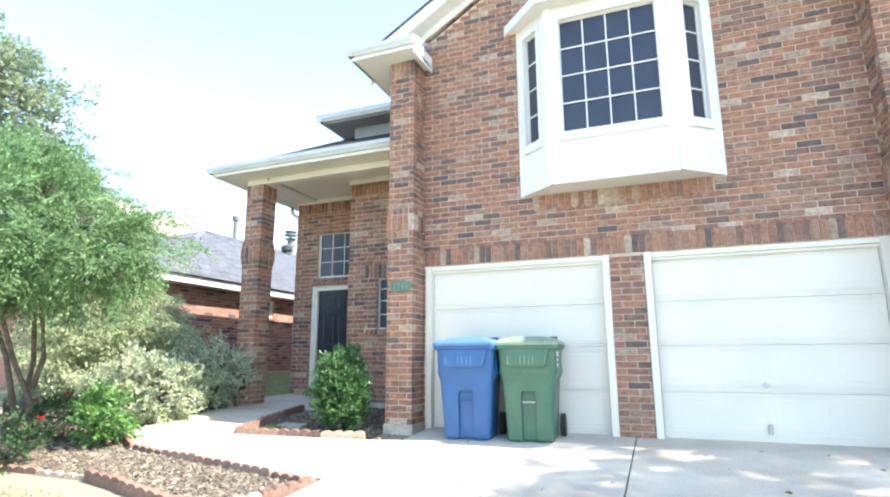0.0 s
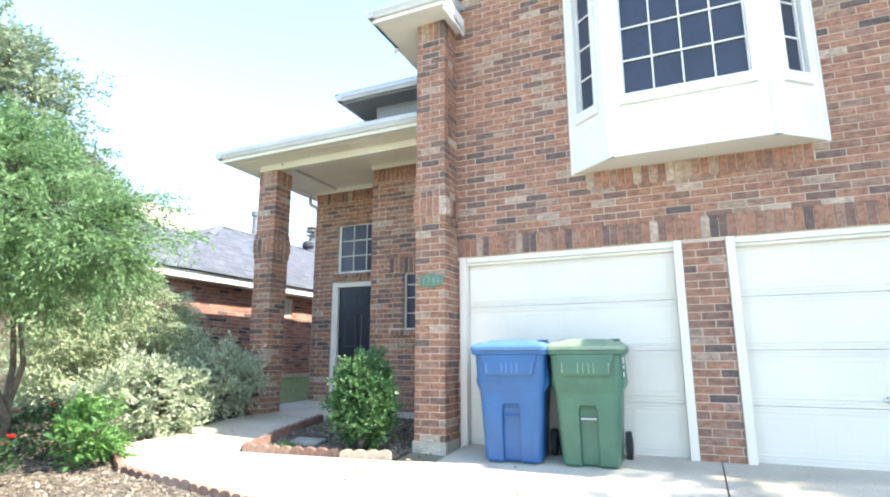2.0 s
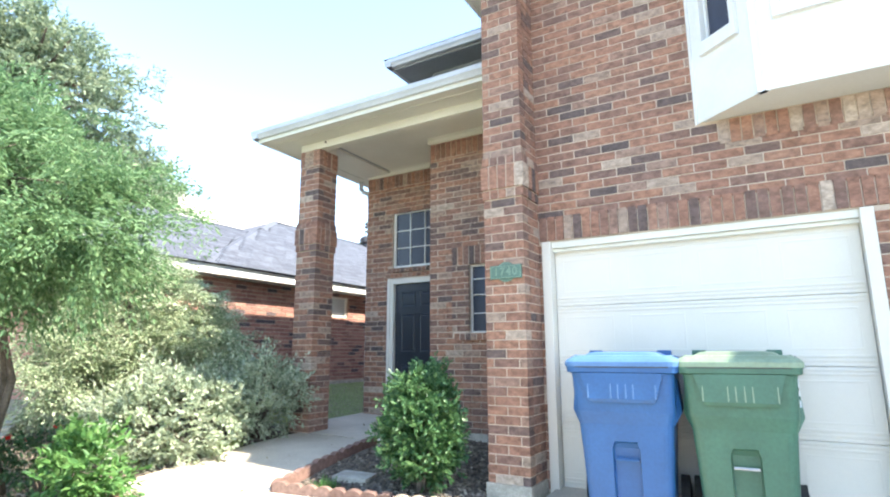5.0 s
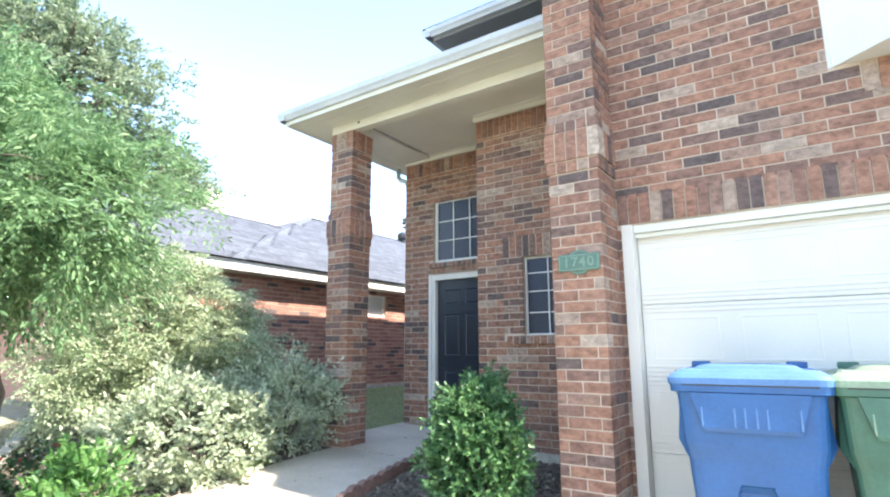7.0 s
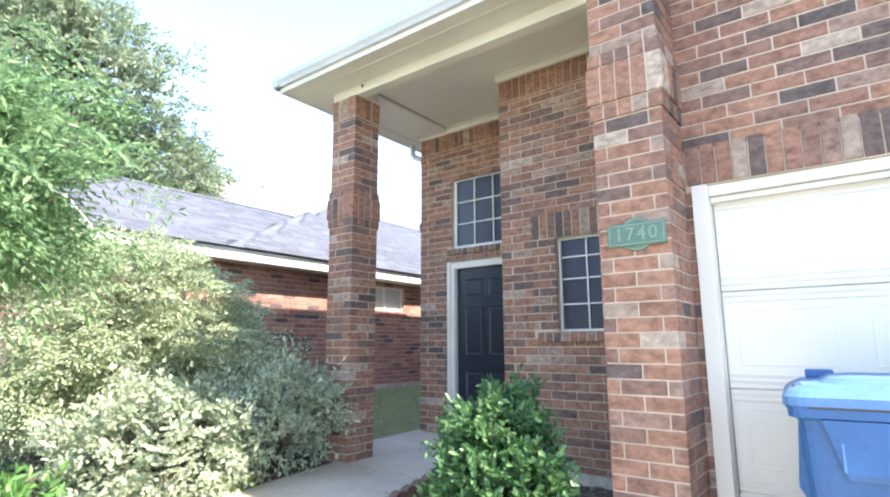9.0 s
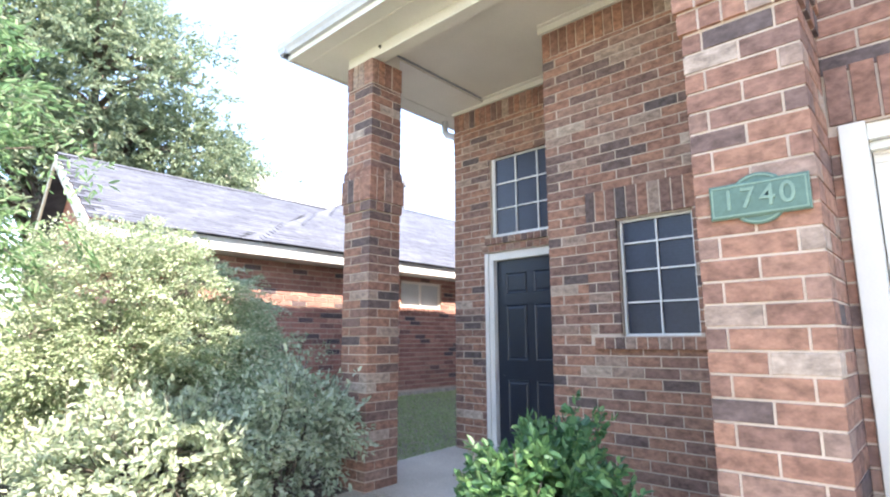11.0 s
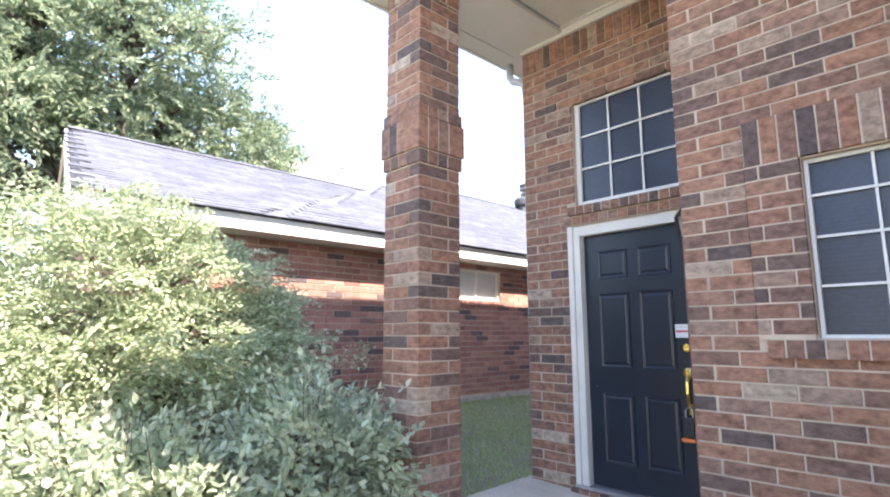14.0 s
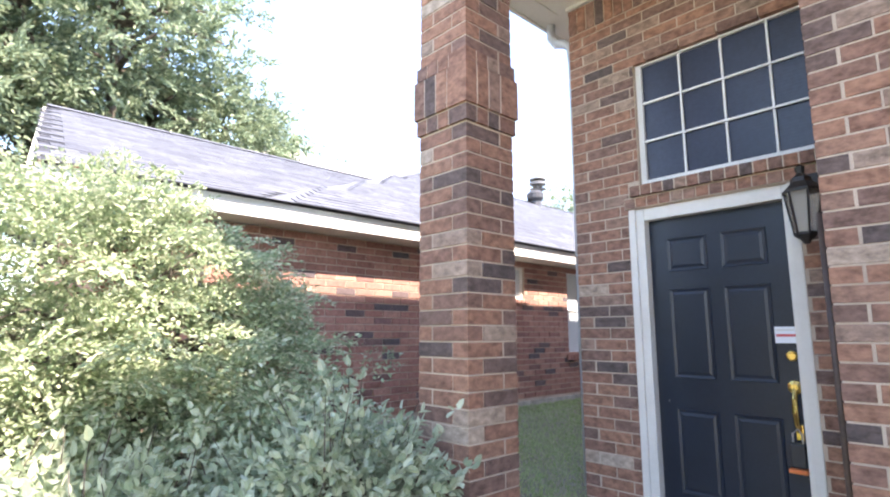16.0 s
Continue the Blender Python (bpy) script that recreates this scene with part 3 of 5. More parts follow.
gutter("gutter", (EX - 0.06, EY, 0), (PX0, EY, 0), (0, -1), 4.875, "white metal ogee gutter along the porch eave")
gutter("gutter", (EX, EY - 0.055, 0), (EX, 13.5, 0), (-1, 0), 4.875, "white metal ogee gutter along the side eave")
bm = bmesh.new()
tube(bm, [(-7.55, 9.75, 4.86), (-7.55, 9.75, 4.70), (-7.50, 9.75, 4.63), (-7.42, 9.75, 4.60), (-7.36, 9.76, 4.55), (-7.35, 9.77, 4.4), (-7.35, 9.77, 0.9)], [0.04] * 7, 10)
tagged(part("downspout", bm, GUTTER, smooth=True), "white metal downspout with an elbow under the eave", "downspout")
bm = bmesh.new()
loft(bm, [circle((-4.35, 8.6, 4.885), 0.02, 10), circle((-4.35, 8.6, 4.902), 0.03, 10)])
tagged(part("ceiling_hook", bm, BRONZE), "small dark hook in the porch ceiling", "hook")
bm = bmesh.new()
loft(bm, [circle((-6.70, 7.885, 4.80), 0.016, 10, "y"), circle((-6.70, 7.90, 4.80), 0.02, 10, "y")])
tagged(part("beam_hook", bm, BRONZE), "small dark hook in the porch beam", "hook")

# roof planes
bm = bmesh.new()
ex, ey, ez, tz = EX + 0.02, EY + 0.02, 4.965, 6.0
quad_mesh(bm, [(ex, ey, ez), (PX0, ey, ez), (PX0, 9.25, tz), (-5.85, 9.25, tz)])
quad_mesh(bm, [(ex, ey, ez), (-5.85, 9.25, tz), (-5.85, 16, tz), (ex, 16, ez)])
bmesh.ops.solidify(bm, geom=bm.faces[:], thickness=0.03)
structure(part("roof_porch", bm, ROOF_FELT), "dark grey shingled porch roof", "roof")
# Upper wall and soffit take a darker, bluer colour than the porch's cream.
structure(part("wall_upper", boxes((-5.5, PX0, 8.95, 16, 5.0, 6.06)), SLATE), "slate-grey upper storey wall", "wall")
UX, UY = -6.02, 8.50
structure(part("ceiling_upper_soffit", boxes((UX + 0.06, PX0, UY + 0.06, 16, 6.05, 6.08)), SLATE), "slate-grey soffit of the upper eave", "soffit")
gutter("gutter", (UX, UY, 0), (PX0, UY, 0), (0, -1), 6.07, "white metal gutter of the upper eave")
gutter("gutter", (UX, UY - 0.055, 0), (UX, 15, 0), (-1, 0), 6.07, "white metal gutter of the upper side eave")
bm = bmesh.new()
quad_mesh(bm, [(UX - 0.06, UY - 0.06, 6.2), (PX0, UY - 0.06, 6.2), (PX0, 11.5, 7.6), (-4.2, 11.5, 7.6)])
quad_mesh(bm, [(UX - 0.06, UY - 0.06, 6.2), (-4.2, 11.5, 7.6), (-4.2, 16, 7.6), (UX - 0.06, 16, 6.2)])
bmesh.ops.solidify(bm, geom=bm.faces[:], thickness=0.03)
structure(part("roof_upper", bm, ROOF_FELT), "dark grey shingled upper roof", "roof")

# garage gable roof, rake boards and eave returns
RS, RY, RE = 0.60, 6.96, -4.18
MID = (PX1 + RX0) / 2
RIDGE = 6.25 + RS * (MID - RE)
bm = bmesh.new()
for s in (1, -1):
    e = RE if s > 0 else 2 * MID - RE
    quad_mesh(bm, [(e, RY - 0.02, 6.25), (MID, RY - 0.02, RIDGE), (MID, 20, RIDGE), (e, 20, 6.25)])
bmesh.ops.remove_doubles(bm, verts=bm.verts, dist=0.001)
bmesh.ops.solidify(bm, geom=bm.faces[:], thickness=0.03)
structure(part("roof_garage", bm, ROOF_FELT), "dark grey shingled garage gable roof", "roof")
bm = bmesh.new()
for s in (1, -1):
    e = RE + 0.02 if s > 0 else 2 * MID - RE - 0.02
    for y0, y1, d0, d1 in ((RY, RY + 0.025, -0.24, -0.035), (RY + 0.025, GY, -0.24, -0.22), (GY - 0.03, GY, -0.36, -0.24)):
        a = [(e, y0, 6.25 + d0), (e, y1, 6.25 + d0), (e, y1, 6.25 + d1), (e, y0, 6.25 + d1)]
        b = [(MID, y, z - 6.25 + RIDGE) for _, y, z in a]
        loft(bm, [a, b])
structure(part("trim_rake", bm, WHITE), "white rake board and soffit under the gable", "trim")
for s in (1, -1):
    def mx(x, s=s):
        return x if s > 0 else 2 * MID - x
    def span(a, b, *r):
        p, q = mx(a), mx(b)
        return (min(p, q), max(p, q), *r)
    name = "trim_eave_return"
    structure(part(name, boxes(span(-4.13, -3.08, 6.56, GY, 5.95, 5.985), span(-4.13, -3.08, 6.56, 6.60, 5.985, 6.12), span(-3.11, -3.08, 6.60, GY, 5.9, 6.14),
                               span(-4.13, -4.09, 6.60, 16, 5.95, 6.14), span(-4.09, PX0, GY, 16, 5.955, 5.985)), WHITE), "white boxed eave return at the pilaster head", "trim")
    bm = bmesh.new()
    quad_mesh(bm, [(mx(-4.2), 6.5, 6.13), (mx(-3.05), 6.5, 6.13), (mx(-3.05), GY, 6.3), (mx(-4.2), GY, 6.3)])
    bmesh.ops.solidify(bm, geom=bm.faces[:], thickness=0.02)
    structure(part("roof_return", bm, WHITE), "white metal cap on the eave return", "roof")
gutter("gutter", (-4.15, 6.54, 0), (-3.06, 6.54, 0), (0, -1), 6.0, "white metal gutter on the eave return")
gutter("gutter", (-4.15, 6.49, 0), (-4.15, 16, 0), (-1, 0), 6.0, "white metal gutter along the garage side eave")
# plain closing walls behind
structure(part("wall_back", boxes((-7.1, 2.89, 19.8, 20, 0.4, 6.2), (2.64, 2.88, GY + 0.2, 19.8, 0.4, 6.2)), MORTAR), "plain brick back and side walls", "wall")


# ---- garage doors ----
def garage_door(name, x0, x1, label):
    yb = GY + 0.10
    thing = empty(name)
    tagged(thing, label, "garage door", "garage doors", kind="structure")
    # frame in the opening
    t = 0.085
    part("jamb", boxes((x0, x0 + t, GY - 0.02, GY + 0.13, 0.5, 2.80), bevel=0.004), DOORWHITE, thing)
    part("jamb", boxes((x1 - t, x1, GY - 0.02, GY + 0.13, 0.5, 2.80), bevel=0.004), DOORWHITE, thing)
    part("head", boxes((x0 + t, x1 - t, GY + 0.02, GY + 0.13, 2.735, 2.80), bevel=0.004), CREAM, thing)
    part("head", boxes((x0 + t, x1 - t, GY + 0.05, GY + 0.13, 2.70, 2.733), bevel=0.004), CREAM, thing)
    a, b = x0 + t + 0.004, x1 - t - 0.004
    z0, z1 = 0.545, 2.72
    h = (z1 - z0) / 4
    for i in range(4):
        p = z0 + i * h
        bm = boxes((a, b, yb, yb + 0.045, p + 0.0012, p + h - 0.0012), bevel=0.005)
        k = 4
        w = (b - a) / k
        for z in (p + 0.012, p + 0.045, p + 0.078, p + h - 0.055, p + h - 0.022):
            box(bm, a, b, yb - 0.007, yb + 0.003, z - 0.010, z + 0.010, bevel=0.005)
        panel = part("panel", bm, DOORWHITE, thing)
        for j in range(k):
            u0, u1 = a + j * w + 0.07, a + (j + 1) * w - 0.07
            v0, v1 = p + 0.125, p + h - 0.10
            bm = bmesh.new()
            # raised border and field of each pressed panel
            for q0, q1, r0, r1 in ((u0, u1, v0, v0 + 0.014), (u0, u1, v1 - 0.014, v1), (u0, u0 + 0.014, v0 + 0.014, v1 - 0.014), (u1 - 0.014, u1, v0 + 0.014, v1 - 0.014)):
                box(bm, q0, q1, yb - (0.0035 if q1 - q0 > 0.1 else 0.002), yb + 0.006, r0, r1, bevel=0.003)
            part("embossed_field", bm, DOORWHITE, panel)
    part("seal", boxes((a, b, yb + 0.005, yb + 0.05, 0.53, 0.546)), RUBBER, thing)
    return thing


garage_door("door_garage_west", -3.17, -0.585, "closed white pressed-panel garage door behind the bins")
gd = garage_door("door_garage_east", -0.16, 2.395, "closed white pressed-panel garage door with a small handle")
bm = boxes((1.00, 1.10, GY + 0.055, GY + 0.075, 1.16, 1.185), (1.03, 1.07, GY + 0.07, GY + 0.10, 1.14, 1.205), bevel=0.006)
part("handle", bm, METAL, gd, "small grey turn handle")
part("pull", boxes((1.03, 1.07, GY + 0.06, GY + 0.10, 0.635, 0.745), bevel=0.008), METAL, gd)


# ---- windows ----
def grid_window(name, x0, x1, z0, z1, y, cols, rows, label, category="window", m=None, t=0.03, bar=0.014, fmat=None, levels=None):
    """A fixed window with glazing bars, dark screens behind glass-smooth panes."""
    thing = empty(name, m)
    tagged(thing, label, category, kind="structure")
    fmat = fmat or WHITE
    part("window_frame", boxes((x0, x1, y - 0.01, y + 0.05, z0, z0 + t), (x0, x1, y - 0.01, y + 0.05, z1 - t, z1), (x0, x0 + t, y - 0.01, y + 0.05, z0 + t, z1 - t),
                               (x1 - t, x1, y - 0.01, y + 0.05, z0 + t, z1 - t)), fmat, thing)
    a, b, c, d = x0 + t, x1 - t, z0 + t, z1 - t
    for i in range(1, cols):
        u = a + (b - a) * i / cols
        part("glazing_bar", boxes((u - bar / 2, u + bar / 2, y - 0.002, y + 0.014, c, d)), fmat, thing)
    vs = levels or [c + (d - c) * j / rows for j in range(1, rows)]
    for v in vs:
        part("glazing_bar", boxes((a, b, y - 0.004, y + 0.012, v - bar / 2, v + bar / 2)), fmat, thing)
    for i in range(cols):
        for j in range(rows):
            u0, u1 = a + (b - a) * i / cols, a + (b - a) * (i + 1) / cols
            v0, v1 = ([c] + vs)[j], (vs + [d])[j]
            part("pane", boxes((u0, u1, y + 0.018, y + 0.026, v0, v1)), SCREEN, thing)
    return thing


grid_window("window_side", -4.81, -4.235, 2.01, 2.93, WY + 0.055, 2, 4, "small dark screened window with white glazing bars", t=0.018, bar=0.013, levels=[2.27, 2.52, 2.738])
grid_window("window_transom", -6.74, -5.50, 3.15, 4.13, DY + 0.05, 4, 3, "dark screened transom window with white glazing bars over the door", t=0.04)


# ---- bay window ----
def bay_window():
    thing = empty("bay_window")
    tagged(thing, "white painted bay window with dark screened grid panes", "bay window", kind="structure")
    fl, fr, wl_, wr, yf, yw = -1.20, 0.375, -1.72, 0.88, 6.84, GY + 0.02
    zb, zt = 3.705, 6.25
    plan = [(wl_, yw), (fl, yf), (fr, yf), (wr, yw)]
    bm = bmesh.new()
    loft(bm, [[(x, y, zb) for x, y in plan], [(x, y, zb + 0.02) for x, y in plan]])
    part("underside", bm, CREAM, thing)
    win_z = (4.40, 6.03)
    for (ax, ay), (bx, by), inset, cols in ((plan[0], plan[1], 0.19, 1), (plan[1], plan[2], 0.165, 4), (plan[2], plan[3], 0.19, 1)):
        L = math.hypot(bx - ax, by - ay)
        rz = math.degrees(math.atan2(by - ay, bx - ax))
        m = pose(ax, ay, 0, 0, 0, rz)
        # panel of the face, with the window's opening left free
        bm = bmesh.new()
        i0, i1 = inset, L - inset
        z0, z1 = win_z
        for r in ((0, L, zb + 0.02, z0), (0, L, z1, zt), (0, i0, z0, z1), (i1, L, z0, z1)):
            box(bm, r[0], r[1], 0.0, 0.06, r[2], r[3], m=m)
        part("face_panel", bm, WHITE, thing)
        bm = bmesh.new()
        e = 0.045
        for r in ((i0 - e, i1 + e, z0 - 0.12, z0 - 0.005), (i0 - e, i1 + e, z1 + 0.005, z1 + 0.06), (i0 - e, i0, z0 - 0.005, z1 + 0.005), (i1, i1 + e, z0 - 0.005, z1 + 0.005)):
            box(bm, r[0], r[1], -0.04, 0.01, r[2], r[3], m=m)
        part("casing", bm, WHITE, thing)
        bm = bmesh.new()
        for u in (0.0, L):
            box(bm, u - 0.035, u + 0.035, -0.012, 0.04, zb - 0.005, zt, m=m)
        part("corner_board", bm, WHITE, thing)
        win = grid_window("sash", i0, i1, z0, z1, 0.03, cols, 4, "dark screened sash", t=0.018, bar=0.016)
        win.parent = thing
        win.matrix_basis = m
        for key in ("kind", "category", "label"):
            if key in win:
                del win[key]
    # small hip roof over the bay
    bm = bmesh.new()
    o = 0.20
    low = [(wl_ - o, yw), (fl - 0.1, yf - o), (fr + 0.1, yf - o), (wr + o, yw)]
    high = [(-0.8, yw), (-0.7, yw - 0.02), (-0.1, yw - 0.02), (0.0, yw)]
    loft(bm, [[(x, y, 6.40) for x, y in low], [(x, y, 6.98) for x, y in high]])
    part("bay_roof", bm, ROOF_FELT, thing)
    bm = bmesh.new()
    loft(bm, [[(x, y, 6.25) for x, y in low], [(x, y, 6.395) for x, y in low]])
    part("eave", bm, WHITE, thing)
    part("back", boxes((wl_ + 0.1, wr - 0.1, GY + 0.18, GY + 0.2, zb + 0.02, zt)), ROOM, thing)


bay_window()


# ---- front door ----
def front_door():
    thing = empty("door_front")
    tagged(thing, "closed dark navy six-panel front door with brass handle set", "front door", kind="structure")
    x0, x1, z0, z1 = -6.84, -5.745, 0.79, 2.975
    t, tr = 0.11, 0.085
    y = DY + 0.02
    for a in ((x0, x0 + t, y, y + 0.13, z0, z1), (x1 - tr, x1, y, y + 0.13, z0, z1)):
        part("jamb", boxes(a, bevel=0.006), GREYTRIM, thing)
    for a in ((x0, x0 + 0.05, y - 0.02, y, z0, z1), (x1 - 0.05, x1, y - 0.02, y, z0, z1)):
        part("brick_mould", boxes(a, bevel=0.004), GREYTRIM, thing)
    part("head", boxes((x0 + t, x1 - tr, y, y + 0.13, z1 - 0.09, z1), bevel=0.006), GREYTRIM, thing)
    part("threshold", boxes((x0, x1, DY - 0.02, DY + 0.15, z0 - 0.03, z0 + 0.012), bevel=0.005), METAL, thing)
    a, b, c, d = x0 + t, x1 - tr, z0 + 0.015, z1 - 0.09
    yl = y + 0.07
    leaf = part("leaf", boxes((a, b, yl, yl + 0.045, c, d), bevel=0.002), NAVY, thing)
    w = b - a
    H = d - c
    for side in (0, 1):
        u0 = a + 0.14 * w + side * 0.41 * w
        u1 = u0 + 0.31 * w
        for v0, v1 in ((0.095, 0.36), (0.46, 0.755), (0.815, 0.93)):
            p, q = c + v0 * H, c + v1 * H
            bm = bmesh.new()
            n = 0.022
            rings = []
            for ins, yy in ((0, yl), (0.004, yl - 0.007), (n * 0.6, yl - 0.004), (n, yl + 0.001), (n * 1.9, yl - 0.006)):
                rings.append([(u0 + ins, yy, p + ins), (u1 - ins, yy, p + ins), (u1 - ins, yy, q - ins), (u0 + ins, yy, q - ins)])
            loft(bm, rings, cap0=False)
            part("door_panel", bm, NAVY, leaf)
    hx = b - 0.042
    bm = bmesh.new()
    loft(bm, [circle((hx, yl - 0.001, 1.93), 0.033, 18, "y"), circle((hx, yl - 0.022, 1.93), 0.031, 18, "y"), circle((hx, yl - 0.028, 1.93), 0.022, 18, "y")])
    part("deadbolt", bm, BRASS, leaf, "round brass deadbolt", smooth=False)
    bm = bmesh.new()
    loft(bm, [circle((hx, yl - 0.001, 1.745), 0.042, 18, "y"), circle((hx, yl - 0.018, 1.745), 0.04, 18, "y"), circle((hx, yl - 0.03, 1.745), 0.02, 18, "y")])
    tube(bm, [(hx, yl - 0.02, 1.735), (hx, yl - 0.055, 1.68), (hx, yl - 0.06, 1.60), (hx, yl - 0.05, 1.53), (hx, yl - 0.01, 1.49)], [0.013, 0.015, 0.016, 0.014, 0.012], 10)
    box(bm, hx - 0.02, hx + 0.02, yl - 0.012, yl - 0.001, 1.44, 1.53, bevel=0.004)
    part("handle", bm, BRASS, leaf, "brass thumb-latch pull handle")
    bm = bmesh.new()
    loft(bm, [circle((a + 0.075, yl - 0.003, 1.60), 0.004, 8, "y"), circle((a + 0.075, yl - 0.006, 1.60), 0.003, 8, "y")])
    part("stud", bm, METAL, leaf)
    # lock box hung from the handle
    lb = tagged(empty("lock_box"), "black lock box with an orange base hanging from the door handle", "lock box")
    bm = boxes((hx - 0.045, hx + 0.035, yl - 0.075, yl - 0.02, 1.29, 1.43), bevel=0.012)
    part("body", bm, BLACK, lb)
    bm = bmesh.new()
    tube(bm, [(hx - 0.03, yl - 0.045, 1.42), (hx - 0.03, yl - 0.045, 1.48), (hx, yl - 0.045, 1.51), (hx + 0.02, yl - 0.045, 1.48), (hx + 0.02, yl - 0.045, 1.42)], [0.006] * 5, 8)
    part("shackle", bm, METAL, lb)
    part("base", boxes((hx - 0.055, hx + 0.045, yl - 0.095, yl - 0.015, 1.262, 1.288), bevel=0.01), ORANGE, lb)
    # notice by the lock
    st = tagged(part("notice_sticker", boxes((b - 0.128, b - 0.002, yl - 0.0045, yl - 0.001, 2.005, 2.105)), STICKER), "small white notice with a red bar on the door", "sticker")
    part("print_bar", boxes((b - 0.12, b - 0.01, yl - 0.006, yl - 0.0045, 2.045, 2.06)), STICKRED, st)
    part("print_bar", boxes((b - 0.12, b - 0.02, yl - 0.006, yl - 0.0045, 2.08, 2.09)), GREYTRIM, st)


front_door()


# ---- wall lantern ----
def lantern():
    thing = tagged(empty("wall_lantern"), "dark bronze wall lantern beside the front door", "wall lamp")
    x, y = -5.655, DY - 0.26
    part("back_plate", boxes((x - 0.045, x + 0.045, DY - 0.035, DY - 0.009, 2.78, 3.0), bevel=0.012), BRONZE, thing)
    bm = bmesh.new()
    tube(bm, [(x, DY - 0.03, 2.86), (x, DY - 0.08, 2.90), (x, y, 2.93), (x, y, 2.97)], [0.012, 0.014, 0.014, 0.01], 8)
    part("arm", bm, BRONZE, thing)
    bm = bmesh.new()
    loft(bm, [circle((x, y, z), r, 6) for z, r in ((2.84, 0.10), (2.855, 0.10), (2.90, 0.055), (2.925, 0.05), (2.95, 0.02), (2.985, 0.026), (3.0, 0.008))])
    part("cap", bm, BRONZE, thing)
    glass = bpy.data.materials.new("seeded_glass")
    glass.use_nodes = True
    g = glass.node_tree.nodes["Principled BSDF"]
    g.inputs["Base Color"].default_value = (0.75, 0.72, 0.65, 1)
    g.inputs["Transmission Weight"].default_value, g.inputs["Roughness"].default_value = 0.7, 0.25
    bm = bmesh.new()
    loft(bm, [circle((x, y, 2.61), 0.052, 6), circle((x, y, 2.84), 0.088, 6)])
    part("glass", bm, glass, thing, "cloudy glass panes")
    for i in range(6):
        bm = bmesh.new()
        a = 2 * math.pi * i / 6
        c, s = math.cos(a), math.sin(a)
        tube(bm, [(x + c * 0.055, y + s * 0.055, 2.60), (x + c * 0.092, y + s * 0.092, 2.845)], [0.006, 0.006], 6)
        part("rib", bm, BRONZE, thing)
    bm = bmesh.new()
    loft(bm, [circle((x, y, z), r, 6) for z, r in ((2.55, 0.012), (2.575, 0.03), (2.60, 0.058), (2.615, 0.058))])
    part("bottom_cap", bm, BRONZE, thing)


lantern()
bm = bmesh.new()
tube(bm, [(LC - 0.026, WY + 0.09, 0.75), (LC - 0.026, WY + 0.09, 1.7), (LC - 0.026, WY + 0.09, 2.62)], [0.016] * 3, 10)
tagged(part("wall_conduit", bm, CONDUIT, smooth=True), "dark brown conduit running down the brick below the lantern", "conduit")


# ---- house number ----
def plaque():
    thing = tagged(empty("number_plaque"), "green house number plaque with pale digits on the pilaster", "plaque")
    cx, cz, y = -3.386, 2.478, PY
    w, h = 0.318, 0.128

    def oval(k, y):
        return [(cx + 0.098 * k * math.cos(a), y, cz + 0.094 * k * math.sin(a)) for a in (2 * math.pi * i / 40 for i in range(40))]

    def plate(k, y):
        return [(cx + px * (w / 2 - k), y, cz + pz * (h / 2 - k)) for px, pz in ((-1, -1), (1, -1), (1, 1), (-1, 1))]
    bm = bmesh.new()
    loft(bm, [oval(1.0, y - 0.002), oval(1.0, y - 0.010), oval(0.97, y - 0.012)])
    part("oval", bm, PLAQUE, thing)
    bm = bmesh.new()
    loft(bm, [oval(0.93, y - 0.0115), oval(0.93, y - 0.016), oval(0.88, y - 0.016), oval(0.88, y - 0.0115)], False, False)
    part("oval_rim", bm, PLAQUETXT, thing)
    bm = bmesh.new()
    loft(bm, [plate(0, y - 0.004), plate(0, y - 0.018), plate(0.004, y - 0.021)])
    part("plate", bm, PLAQUE, thing)
    bm = bmesh.new()
    loft(bm, [plate(0.008, y - 0.020), plate(0.008, y - 0.024), plate(0.013, y - 0.024), plate(0.013, y - 0.020)], False, False)
    part("rim", bm, PLAQUETXT, thing)
    for i, ch in enumerate("1740"):
        cu = bpy.data.curves.new("digit", "FONT")
        cu.body, cu.size, cu.align_x, cu.align_y, cu.extrude, cu.offset = ch, 0.105, "CENTER", "CENTER", 0.003, 0.0006
        tmp = bpy.data.objects.new("tmp_digit", cu)
        scene.collection.objects.link(tmp)
        me = bpy.data.meshes.new_from_object(tmp.evaluated_get(bpy.context.evaluated_depsgraph_get()))
        bpy.data.objects.remove(tmp)
        me.materials.clear()
        me.materials.append(PLAQUETXT)
        ob = new("digit", me)
        ob.parent = thing
        ob.matrix_basis = pose(cx + (i - 1.5) * 0.062, y - 0.023, cz, 90, 0, 0)


plaque()


